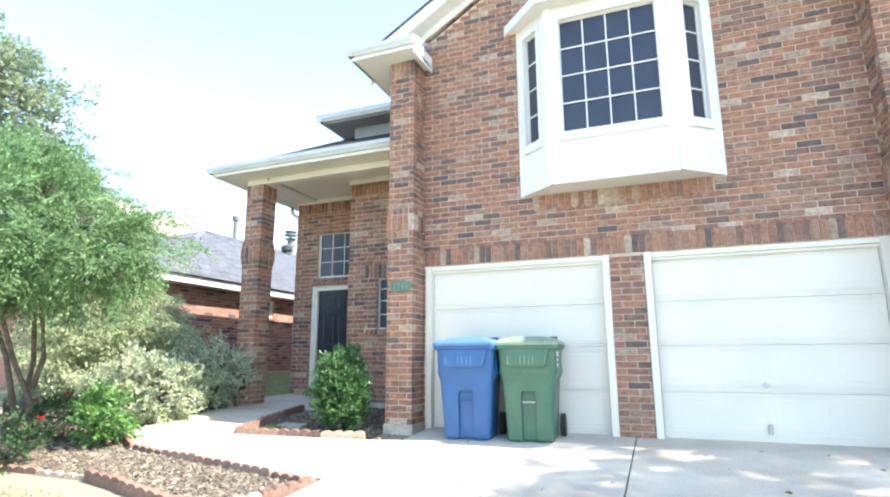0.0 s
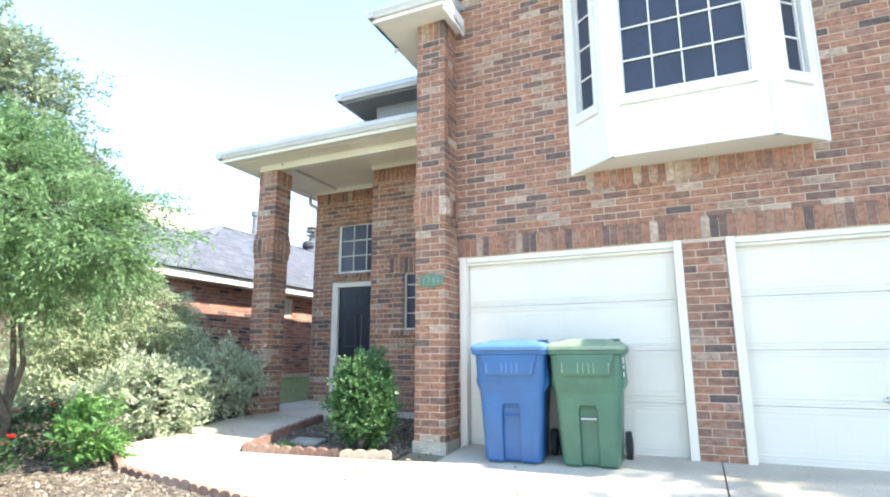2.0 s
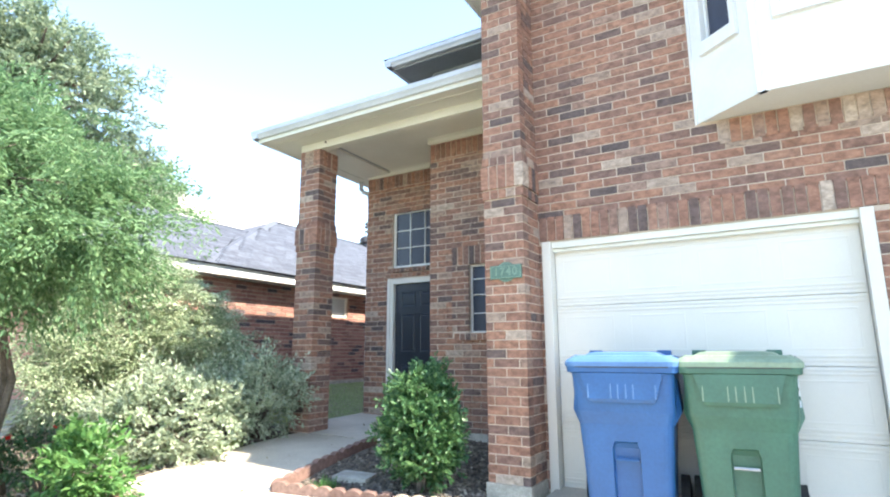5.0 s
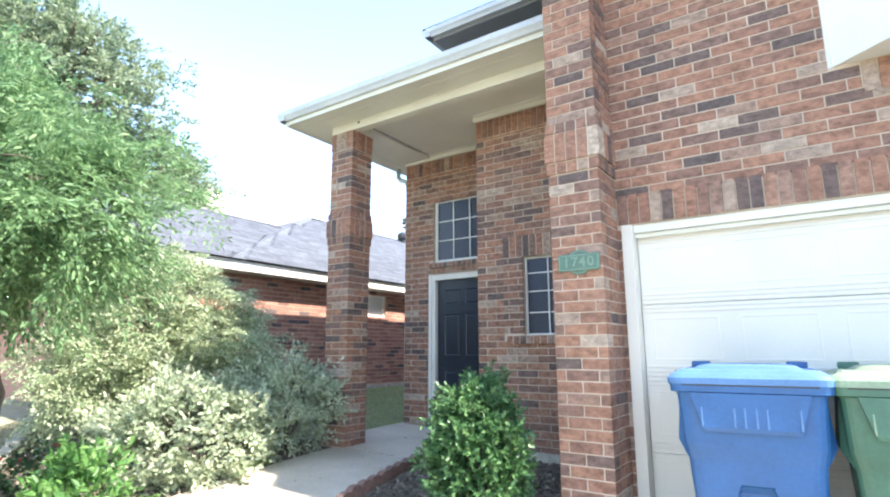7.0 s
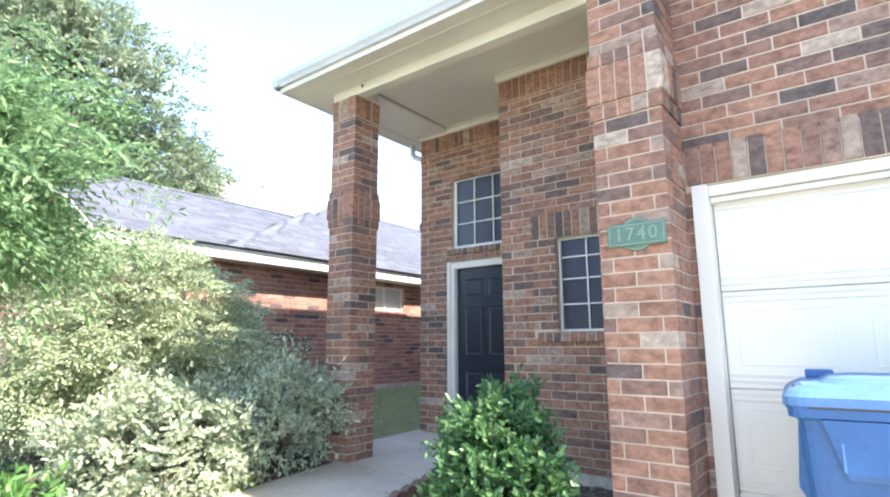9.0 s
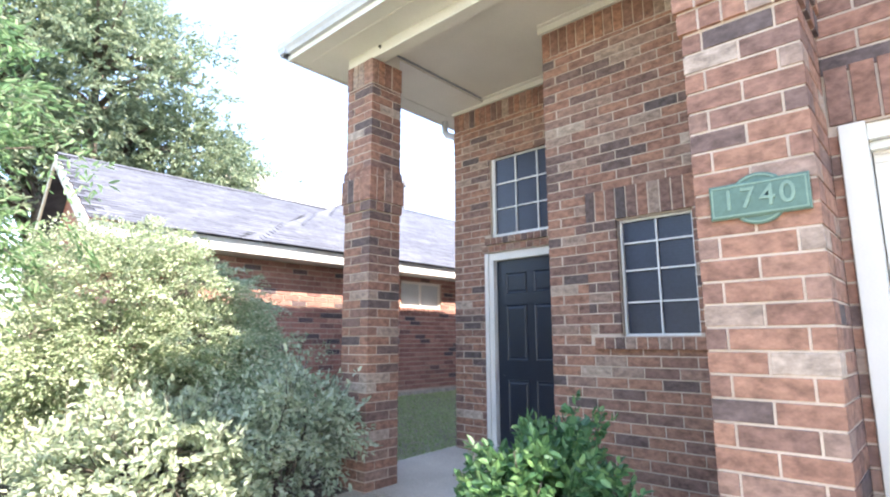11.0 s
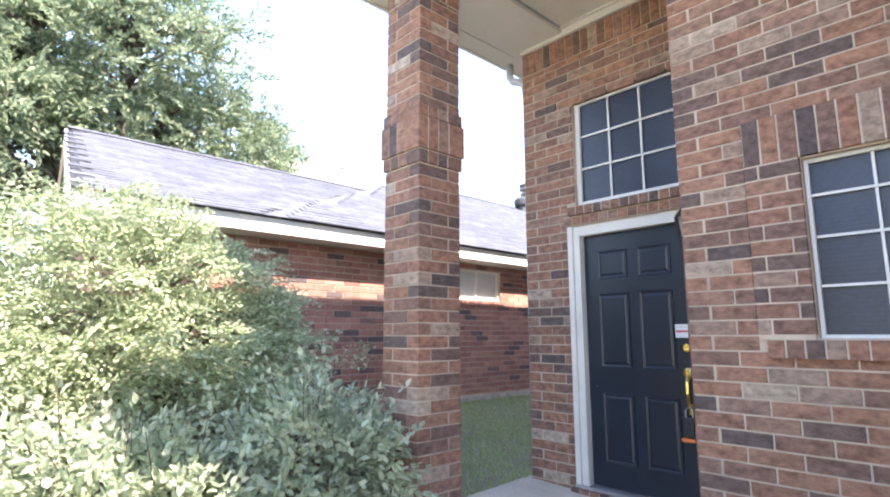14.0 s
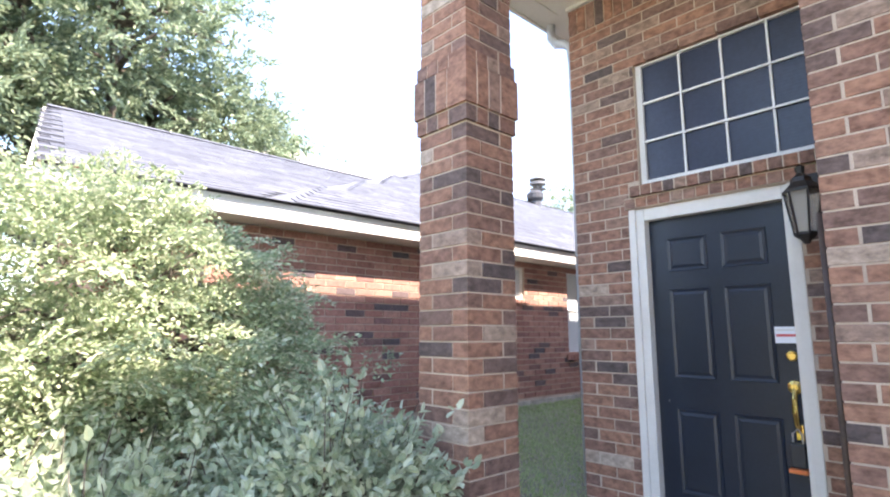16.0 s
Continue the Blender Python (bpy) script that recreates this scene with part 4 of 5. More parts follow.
# ---- wheeled bins ----
def wheeled_bin(name, m, body_mat, lid_mat, label):
    """A wheeled refuse bin: tapered body with a moulded front, rim, lid, axle and wheels. Its front faces -y."""
    thing = tagged(empty(name, m), label, "wheeled bin", "wheeled bins")
    bm = bmesh.new()
    prof = [(0.0, 0.48, 0.50, 0.05, 0.0), (0.02, 0.515, 0.53, 0.06, 0.0), (0.47, 0.575, 0.605, 0.06, 0.0), (0.50, 0.58, 0.61, 0.06, 0.0), (0.515, 0.582, 0.612, 0.06, 0.0), (0.62, 0.595, 0.64, 0.06, 0.0), (0.70, 0.63, 0.69, 0.06, 0.0),
            (0.92, 0.65, 0.73, 0.06, 0.0), (0.955, 0.66, 0.74, 0.06, 0.0)]
    rings = []
    for z, w, d, r, dy in prof:
        ring = round_rect(0, 0.36 + dy, w, d, r, z)
        yf, deep, half = 0.36 - d / 2, (0.055 if z < 0.48 else 0.035 if z < 0.505 else 0.0), (0.078 if z < 0.48 else 0.066)
        # a recess for the lifting arm runs down the middle of the front
        ring[15:15] = [(-half - 0.008, yf, z), (-half, yf + deep, z), (half, yf + deep, z), (half + 0.008, yf, z)]
        rings.append(ring)
    loft(bm, rings)
    body = part("body", bm, body_mat, thing)
    # rim under the lid
    bm = bmesh.new()
    loft(bm, [round_rect(0, 0.36, w, d, 0.06, z) for z, w, d in ((0.945, 0.66, 0.74), (0.955, 0.71, 0.79), (1.0, 0.715, 0.795), (1.005, 0.68, 0.76))])
    part("rim", bm, body_mat, thing)
    # moulded front: grip skirt with ribs, recess for the lifting arm
    def fy(z):
        for (za, _, da, _, _), (zb, _, db, _, _) in zip(prof, prof[1:]):
            if za <= z <= zb:
                return 0.36 - (da + (db - da) * (z - za) / (zb - za)) / 2
        return 0
    bm = bmesh.new()
    ring = lambda z, w, y0, y1: [(-w / 2, y0, z), (w / 2, y0, z), (w / 2, y1, z), (-w / 2, y1, z)]
    loft(bm, [ring(0.765, 0.40, fy(0.765) - 0.035, fy(0.765) + 0.03), ring(0.785, 0.42, fy(0.785) - 0.045, fy(0.785) + 0.03), ring(0.95, 0.52, -0.035, 0.03)])
    part("front_skirt", bm, body_mat, thing)
    for x in (-0.21, -0.065, -0.02, 0.03, 0.075, 0.21):
        bm = bmesh.new()
        loft(bm, [ring(0.79, 0.008, fy(0.79) - 0.056, fy(0.79) - 0.03), ring(0.88, 0.006, fy(0.88) - 0.040, fy(0.88) - 0.02)])
        bm2 = bm
        for v in bm2.verts:
            v.co.x += x
        part("rib", bm2, lid_mat, thing)
    bm = bmesh.new()
    tube(bm, [(-0.072, fy(0.40) + 0.012, 0.40), (0.072, fy(0.40) + 0.012, 0.40)], [0.009, 0.009], 8)
    part("lift_bar", bm, METAL if name == "green_bin" else body_mat, thing)
    for sx in (-1, 1):
        bm = bmesh.new()
        loft(bm, [[(sx * (0.30 + e * 0.5), 0.1 + e, 0.62 + k), (sx * (0.347 - e), 0.16 + e, 0.70 + k), (sx * (0.347 - e), 0.50, 0.70 + k), (sx * 0.30, 0.56, 0.62 + k)] for e, k in ((0.0, 0.0), (0.02, 0.24))])
        part("side_flute", bm, body_mat, thing)
    # lid: shallow dome with a raised middle and hinge lugs
    bm = bmesh.new()
    loft(bm, [round_rect(0, 0.365, w, d, r, z) for z, w, d, r in ((0.992, 0.735, 0.82, 0.07), (1.022, 0.735, 0.82, 0.07), (1.04, 0.70, 0.78, 0.07), (1.062, 0.62, 0.70, 0.08),
                                                                   (1.064, 0.50, 0.62, 0.08), (1.082, 0.44, 0.56, 0.08), (1.088, 0.34, 0.46, 0.08))])
    lid = part("lid", bm, lid_mat, thing, smooth=False)
    # Black ring between rim and lid paints the shade of the gap.
    bm = bmesh.new()
    loft(bm, [round_rect(0, 0.365, 0.722, 0.805, 0.07, z) for z in (0.984, 0.993)])
    part("lid_gap_shade", bm, BLACK, thing, "black ring painted as the shade in the gap under the lid")
    for sx in (-0.24, 0.24):
        part("lug", boxes((sx - 0.05, sx + 0.05, 0.60, 0.66, 1.06, 1.098), bevel=0.01), body_mat, lid)
        k = 1 if sx > 0 else -1
        bm = bmesh.new()
        tube(bm, [(sx + k * 0.015, 0.075, 1.036), (sx + k * 0.06, 0.07, 1.046), (sx + k * 0.095, 0.10, 1.038)], [0.012, 0.022, 0.010], 10)
        part("grip_knob", bm, lid_mat, lid)
        # Black block set on the lid, coloured as the shade inside a grip opening.
        part("grip_slot_shade", boxes((sx + k * 0.05 - 0.045, sx + k * 0.05 + 0.045, 0.088, 0.135, 1.035, 1.0575), bevel=0.008), BLACK, lid)
    bm = bmesh.new()
    tube(bm, [(-0.30, 0.82, 0.98), (0.30, 0.82, 0.98)], [0.016, 0.016], 10)
    part("handle_bar", bm, body_mat, thing)
    for sx in (-0.25, 0.25):
        part("handle_bracket", boxes((sx - 0.02, sx + 0.02, 0.72, 0.83, 0.955, 0.995), bevel=0.006), body_mat, thing)
    bm = bmesh.new()
    tube(bm, [(-0.33, 0.64, 0.13), (0.33, 0.64, 0.13)], [0.012, 0.012], 8)
    part("axle", bm, METAL, thing)
    for sx in (-1, 1):
        bm = bmesh.new()
        x = sx * 0.315
        loft(bm, [circle((x + sx * o, 0.64, 0.13), r, 24, "x") for o, r in ((-0.03, 0.10), (-0.028, 0.125), (0.028, 0.125), (0.03, 0.10))])
        wheel = part("wheel", bm, RUBBER, thing)
        bm = bmesh.new()
        loft(bm, [circle((x + sx * o, 0.64, 0.13), r, 16, "x") for o, r in ((0.025, 0.08), (0.036, 0.07), (0.04, 0.02))])
        part("hub", bm, BLACK, wheel)
    if name == "green_bin":
        for z, h in ((0.90, 0.05), (0.84, 0.03), (0.78, 0.04)):
            part("side_label", boxes((0.326, 0.3345, 0.14, 0.20, z - h / 2, z + h / 2)), STICKER, thing, "small white printed side label")
    return thing


BIN = Matrix.Diagonal((1.13, 0.90, 1.13, 1))
wheeled_bin("blue_bin", pose(-2.315, 6.48, gz(-2.34, 6.8) + 0.022, 0, 0, 5) @ BIN, BINBLUE, LIDBLUE, "blue plastic wheeled recycling bin before the garage door")
wheeled_bin("green_bin", pose(-1.55, 6.55, gz(-1.53, 6.8) + 0.022, 0, 0, 3) @ Matrix.Diagonal((1.07, 0.90, 1.13, 1)), BINGREEN, LIDGREEN, "dark green plastic wheeled refuse bin before the garage door")


# ---- neighbouring house ----
def slope_pieces(p00, p10, p01, rows, cols, stagger=0.5, thick=0.012, jitter=0.15, inside=None):
    """Shingles laid on a slope: p00 to p10 along the eave, p00 to p01 up the slope. Returns matrices of the unit piece."""
    p00, p10, p01 = Vector(p00), Vector(p10), Vector(p01)
    u, v = (p10 - p00), (p01 - p00)
    w, h = u.length / cols, v.length / rows
    u.normalize(), v.normalize()
    n = u.cross(v).normalized()
    if n.z < 0:
        n = -n
    out = []
    for j in range(rows):
        for i in range(-1, cols + 1):
            c = p00 + u * ((i + 0.5 + (j * 0.37) % 1) * w) + v * ((j + 0.5) * h)
            if inside and not inside(c):
                continue
            r = rng.uniform(1 - jitter, 1 + jitter)
            m = Matrix((u, -n, v)).transposed().to_4x4()
            lift = n * (0.010 + rng.uniform(0, 0.002))
            tilt = Matrix.Rotation(-0.035, 4, "X")
            out.append(Matrix.Translation(c + lift) @ m @ tilt @ Matrix.Diagonal((w * 0.992, thick, h * (1.08 + 0.04 * (r - 1)), 1)))
    return out


NX, NY0, NZ = -9.90, 7.65, 1.08


def neighbour_house():
    thing = tagged(empty("neighbour_house"), "single-storey red brick house with a grey shingle roof", "house")
    holes = [(11.18, 12.20, 2.56, 3.02), (13.28, 14.4, 1.74, 3.05)]
    wall = wall_backing("wall", "x", NX - 0.007, -0.22, NY0, 20, 0.85, 3.25, holes, "")
    for key in ("kind", "label", "category"):
        if key in wall:
            del wall[key]
    wall.parent = thing
    f = Face((NX, 0, 0), (0, 1, 0), (1, 0, 0))
    f.field(NY0, 17.5, 1.13, 3.2, holes + [(11.1, 12.3, 2.47, 2.56)], course=0.078, length=0.25)
    f.soldiers(11.12, 12.27, 2.475, 2.56, 0.03)
    f.soldiers(13.2, 14.5, 1.655, 1.74, 0.03)
    lay(f.list, wall, (-9.9, 10.6, 2.0), UNIT_NB, NB_BRICK_J)
    part("front_wall", boxes((-13.4, NX - 0.23, NY0, NY0 + 0.2, 0.6, 3.3), (-15.6, -10.95, 7.0, 7.2, 0.6, 2.9), (-11.15, -10.95, 7.2, NY0, 0.6, 2.9)), NB_BRICK_J, thing)
    part("foundation", boxes((NX - 0.1, NX + 0.03, NY0, 20, 0.6, 1.12)), PLINTH, thing)
    part("fascia", boxes((-9.56, -9.53, 6.32, 20, 3.11, 3.27)), WHITE, thing, "white fascia board")
    part("soffit", boxes((NX, -9.56, 6.4, 20, 3.11, 3.13)), CREAM, thing)
    # roof: a front gable, and behind it a higher hip that rises from the garden eave
    R0, R1, R2 = 6.3, 6.68, 7.06
    GX, GZ, HX, HZ, H0, H1 = -13.2, 4.97, -14.3, 5.76, 8.0, 13.7
    sl, hs, fsl = (GZ - 3.28) / (-9.47 - GX), (HZ - 3.285) / (-9.47 - HX), (HZ - 3.285) / (H1 - H0)
    z_at = lambda x: 3.28 + sl * (-9.47 - x)
    z_hip = lambda y: 3.285 + fsl * (y - H0)
    hip_y = lambda x: H0 + (-9.47 - x) / (-9.47 - HX) * (H1 - H0)
    bm = bmesh.new()
    quad_mesh(bm, [(-9.47, R0, 3.28), (-9.47, 20, 3.28), (GX, 20, GZ), (GX, R1, GZ)])
    quad_mesh(bm, [(-16.93, R2, 3.28), (GX, R1, GZ), (GX, 20, GZ), (-16.93, 20, 3.28)])
    bmesh.ops.solidify(bm, geom=bm.faces[:], thickness=0.04)
    roof = part("roof", bm, SHINGLE_BASE, thing)
    bm = bmesh.new()
    quad_mesh(bm, [(-9.47, H0, 3.285), (-9.47, 24, 3.285), (HX, 24, HZ), (HX, H1, HZ)])
    quad_mesh(bm, [(-9.47, H0, 3.285), (HX, H1, HZ), (-19.13, H0, 3.285)])
    quad_mesh(bm, [(-19.13, H0, 3.285), (HX, H1, HZ), (HX, 24, HZ), (-19.13, 24, 3.285)])
    hip = part("hip_roof", bm, SHINGLE_BASE, thing)
    row, wide = 0.135, 0.30
    sh = slope_pieces((-9.47, 6.2, 3.28), (-9.47, 12.2, 3.28), (GX, 6.2, GZ), round(math.hypot(-9.47 - GX, GZ - 3.28) / row), round(6.0 / wide),
                      inside=lambda c: R0 + 0.102 * (-9.47 - c.x) + 0.1 < c.y and c.z > z_hip(c.y) - 0.02)
    lay(sh, roof, (-10.6, 7.6, 4.0), UNIT_SHINGLE, SHINGLE_J, "shingle")
    sh = slope_pieces((-9.47, H0, 3.285), (-9.47, 24, 3.285), (HX, H0, HZ), round(math.hypot(-9.47 - HX, HZ - 3.285) / row), round((24 - H0) / wide),
                      inside=lambda c: hip_y(c.x) + 0.13 < c.y < 23.8)
    lay(sh, hip, (-9.6, 10.0, 3.4), UNIT_SHINGLE, SHINGLE_J, "shingle")
    # ridge and hip caps
    bm = bmesh.new()
    for a, b in (((GX, R1, GZ), (GX, 12.0, GZ)), ((HX, H1, HZ), (HX, 24, HZ)), ((-12.9, hip_y(-12.9), 3.285 + hs * 3.43), (HX, H1, HZ))):
        a, b = Vector(a), Vector(b)
        side = (b - a).cross(Vector((0, 0, 1))).normalized() * 0.14
        lift = Vector((0, 0, 0.035))
        loft(bm, [[p - side - lift * 0.9, p + lift, p + side - lift * 0.9, p] for p in (a, b)])
    part("ridge_cap", bm, SHINGLE_BASE, thing)
    # gable rake board
    bm = bmesh.new()
    for xa, ya in ((-9.47, R0), (-16.93, R2)):
        loft(bm, [[(x, y - 0.03, z - 0.2), (x, y, z - 0.2), (x, y, z - 0.02), (x, y - 0.03, z - 0.02)] for x, y, z in ((xa, ya, 3.28), (GX, R1, GZ))])
    part("rake_board", bm, CREAM, thing, "pale rake board")
    bm = bmesh.new()
    tri = [(-10.2, 2.9), (-10.2, z_at(-10.2) - 0.12), (GX, GZ - 0.12), (-16.2, z_at(-10.2) - 0.12), (-16.2, 2.9)]
    loft(bm, [[(x, R1 + 0.102 * (GX - x) + d, z) for x, z in tri] for d in (0.3, 0.45)])
    part("gable_wall", bm, NB_BRICK_J, thing)
    # windows
    for y0, y1, z0, z1, split in ((11.18, 12.20, 2.56, 3.02, True), (13.28, 14.4, 1.74, 3.05, False)):
        t = 0.035
        x = NX - 0.06
        win = part("window", boxes((x - 0.04, x + 0.02, y0, y1, z0, z0 + t), (x - 0.04, x + 0.02, y0, y1, z1 - t, z1), (x - 0.04, x + 0.02, y0, y0 + t, z0 + t, z1 - t),
                                   (x - 0.04, x + 0.02, y1 - t, y1, z0 + t, z1 - t)), GREYTRIM if split else WHITE, thing)
        mid = (y0 + y1) / 2
        if split:
            part("mullion", boxes((x - 0.03, x + 0.015, mid - 0.02, mid + 0.02, z0 + t, z1 - t)), GREYTRIM, win)
            part("pane", boxes((x - 0.02, x - 0.01, y0 + t, mid - 0.02, z0 + t, z1 - t)), BLIND, win)
            part("pane", boxes((x - 0.02, x - 0.01, mid + 0.02, y1 - t, z0 + t, z1 - t)), BLIND, win)
        else:
            zm = (z0 + z1) / 2 + 0.05
            part("mullion", boxes((x - 0.03, x + 0.015, y0 + t, y1 - t, zm - 0.02, zm + 0.02)), WHITE, win)
            part("pane", boxes((x - 0.02, x - 0.01, y0 + t, y1 - t, z0 + t, zm - 0.02)), BLIND, win)
            part("pane", boxes((x - 0.02, x - 0.01, y0 + t, y1 - t, zm + 0.02, z1 - t)), BLIND, win)
    # roof fittings
    def on_roof(x):
        return 3.285 + hs * (-9.47 - x)
    x, y = -14.1, 18.0
    bm = bmesh.new()
    loft(bm, [circle((x, y, on_roof(x) + z), r, 16) for z, r in ((-0.2, 0.16), (0.10, 0.15), (0.12, 0.20), (0.17, 0.24), (0.30, 0.25), (0.38, 0.18), (0.42, 0.03))])
    part("roof_vent", bm, DARKVENT, thing, "dark turbine roof vent")
    x, y = -14.45, 15.4
    bm = bmesh.new()
    tube(bm, [(x, y, 5.5), (x, y, 6.5)], [0.085, 0.075], 12)
    tube(bm, [(x, y, 6.5), (x, y, 6.66)], [0.125, 0.125], 12)
    part("flue_pipe", bm, FLUE, thing, "tall galvanised flue pipe")
    x, y = -16.24, 20.95
    bm = bmesh.new()
    tube(bm, [(x, y, 4.6), (x, y, 7.0)], [0.15, 0.15], 12)
    loft(bm, [circle((x, y, z), r, 14) for z, r in ((7.0, 0.20), (7.08, 0.30), (7.11, 0.12))])
    loft(bm, [circle((x, y, z), r, 14) for z, r in ((7.22, 0.30), (7.30, 0.30), (7.33, 0.12))])
    loft(bm, [circle((x, y, z), r, 14) for z, r in ((7.40, 0.30), (7.45, 0.28), (7.48, 0.08))])
    tube(bm, [(x, y, 7.0), (x, y, 7.45)], [0.06, 0.06], 8)
    part("chimney_pipe", bm, FLUE, thing, "galvanised chimney with a louvred cap")


neighbour_house()


def far_house():
    thing = tagged(empty("far_house"), "pale roofed house behind the neighbouring garden", "house")
    part("wall", boxes((-24, -17.2, 10.5, 22, 0.6, 4.9)), NB_BRICK_J, thing)
    bm = bmesh.new()
    loft(bm, [[(-24.6, 9.8, 4.8), (-16.6, 9.8, 4.8), (-16.6, 22.5, 4.8), (-24.6, 22.5, 4.8)], [(-19.6, 12.3, 7.5), (-19.4, 12.3, 7.5), (-19.4, 19, 7.5), (-19.6, 19, 7.5)]])
    part("roof", bm, PAVER, thing)


far_house()


# ---- plants ----
def leaf_arrays(pos, axis, L, W, seed, droop=0.0):
    """Folded, pointed leaves: six corners and two quads each."""
    r = np.random.RandomState(seed)
    k = len(pos)
    axis = axis / (np.linalg.norm(axis, axis=1, keepdims=True) + 1e-9)
    up = r.normal(size=(k, 3)) + np.array([0, 0, 1.3])
    side = np.cross(axis, up)
    side /= np.linalg.norm(side, axis=1, keepdims=True) + 1e-9
    nor = np.cross(side, axis)
    l = (L * r.uniform(0.7, 1.25, (k, 1)))
    w = (W * r.uniform(0.75, 1.2, (k, 1)))
    tip = pos + axis * l - np.array([0, 0, 1]) * l * droop
    a1, a2 = pos + axis * l * 0.28, pos + axis * l * 0.66 - np.array([0, 0, 1]) * l * droop * 0.4
    fold = nor * w * 0.18
    v = np.stack([pos, a1 + side * w * 0.5 + fold, a2 + side * w * 0.42 + fold, tip, a2 - side * w * 0.42 + fold, a1 - side * w * 0.5 + fold], 1).reshape(-1, 3)
    b = np.arange(k)[:, None] * 6
    f = np.concatenate([b + np.array([0, 1, 2, 3]), b + np.array([0, 3, 4, 5])], 0)
    return v, f


def crown_points(center, radii, k, seed, shell=0.55, lump=0.28, flat_low=0.0):
    """Uneven places for twigs in a lumpy ellipsoid, thicker towards its skin."""
    r = np.random.RandomState(seed)
    d = r.normal(size=(k * 2, 3))
    d /= np.linalg.norm(d, axis=1, keepdims=True)
    keep = d[:, 2] > -1 + flat_low
    d = d[keep][:k]
    rad = np.array([1 + lump * (noise.noise(Vector(q) * 2.1 + Vector((seed * 3.7, 0, 0))) + 0.6 * noise.noise(Vector(q) * 5.3 + Vector((0, seed * 1.9, 0)))) for q in d])
    t = shell + (1 - shell) * r.uniform(0, 1, len(d)) ** 0.6
    t[r.uniform(size=len(d)) < 0.12] *= 0.6
    p = np.array(center) + d * rad[:, None] * t[:, None] * np.array(radii)
    return p, d


def lobe_points(lobes, clumps, per, size, seed, shell):
    """Places for sprays, gathered in flat clumps that fill several overlapping lobes (x, y, z, rx, ry, rz)."""
    r = np.random.RandomState(seed)
    weight = np.array([q[3] * q[4] + q[4] * q[5] + q[3] * q[5] for q in lobes])
    pick = r.choice(len(lobes), clumps, p=weight / weight.sum())
    P, D = [], []
    for i in range(clumps):
        q = lobes[pick[i]]
        d = r.normal(size=3)
        d /= np.linalg.norm(d)
        c = np.array(q[:3]) + d * np.array(q[3:]) * (shell + (1 - shell) * r.uniform() ** 0.5) * r.uniform(0.86, 1.06)
        g = r.normal(size=(per, 3)) * np.array([size, size, size * 0.5])
        P.append(c + g)
        D.append(d * 0.9 + g / size * 0.45)
    P, D = np.concatenate(P), np.concatenate(D)
    return P, D / np.linalg.norm(D, axis=1, keepdims=True)


def spray_leaves(p, d, size, main, side, m, L, W, seed, droop, flat):
    """Leafy sprays: a shoot with leaves on both sides and side twigs that fan out in one plane."""
    r = np.random.RandomState(seed)
    t = []
    for i in range(main):
        t.append(((i + 0.6) / main, 0.0, 0.65, 0.75 * (-1) ** i))
    t.append((1.0, 0.0, 1.0, 0.0))
    for j in range(side):
        q, sg = 0.12 + 0.75 * j / side, (-1) ** j
        l = 0.5 * (1 - q) + 0.16
        for i in range(m):
            f, s2 = (i + 0.7) / m, (-1) ** i
            t.append((q + 0.66 * l * f, 0.75 * sg * l * f, 0.66 - 0.55 * s2 * sg, 0.75 * sg + 0.5 * s2))
    t = np.array(t)
    k = len(p)
    up = r.normal(size=(k, 3)) + np.array([0, 0, flat])
    s = np.cross(d, up)
    s /= np.linalg.norm(s, axis=1, keepdims=True) + 1e-9
    z = np.array([0, 0, 1.0])
    sz = (size * r.uniform(0.6, 1.3, (k, 1, 1)))
    a, b = t[None, :, 0, None], t[None, :, 1, None]
    pos = p[:, None] + (d[:, None] * a + s[:, None] * b) * sz - z * droop * sz * (a * a + 0.5 * b * b)
    pos = pos + r.normal(size=pos.shape) * size * 0.025
    ax = d[:, None] * t[None, :, 2, None] + s[:, None] * t[None, :, 3, None] - z * droop * a * 0.8 + r.normal(size=pos.shape) * 0.2
    return leaf_arrays(pos.reshape(-1, 3), ax.reshape(-1, 3), L, W, seed + 1, droop * 0.3)


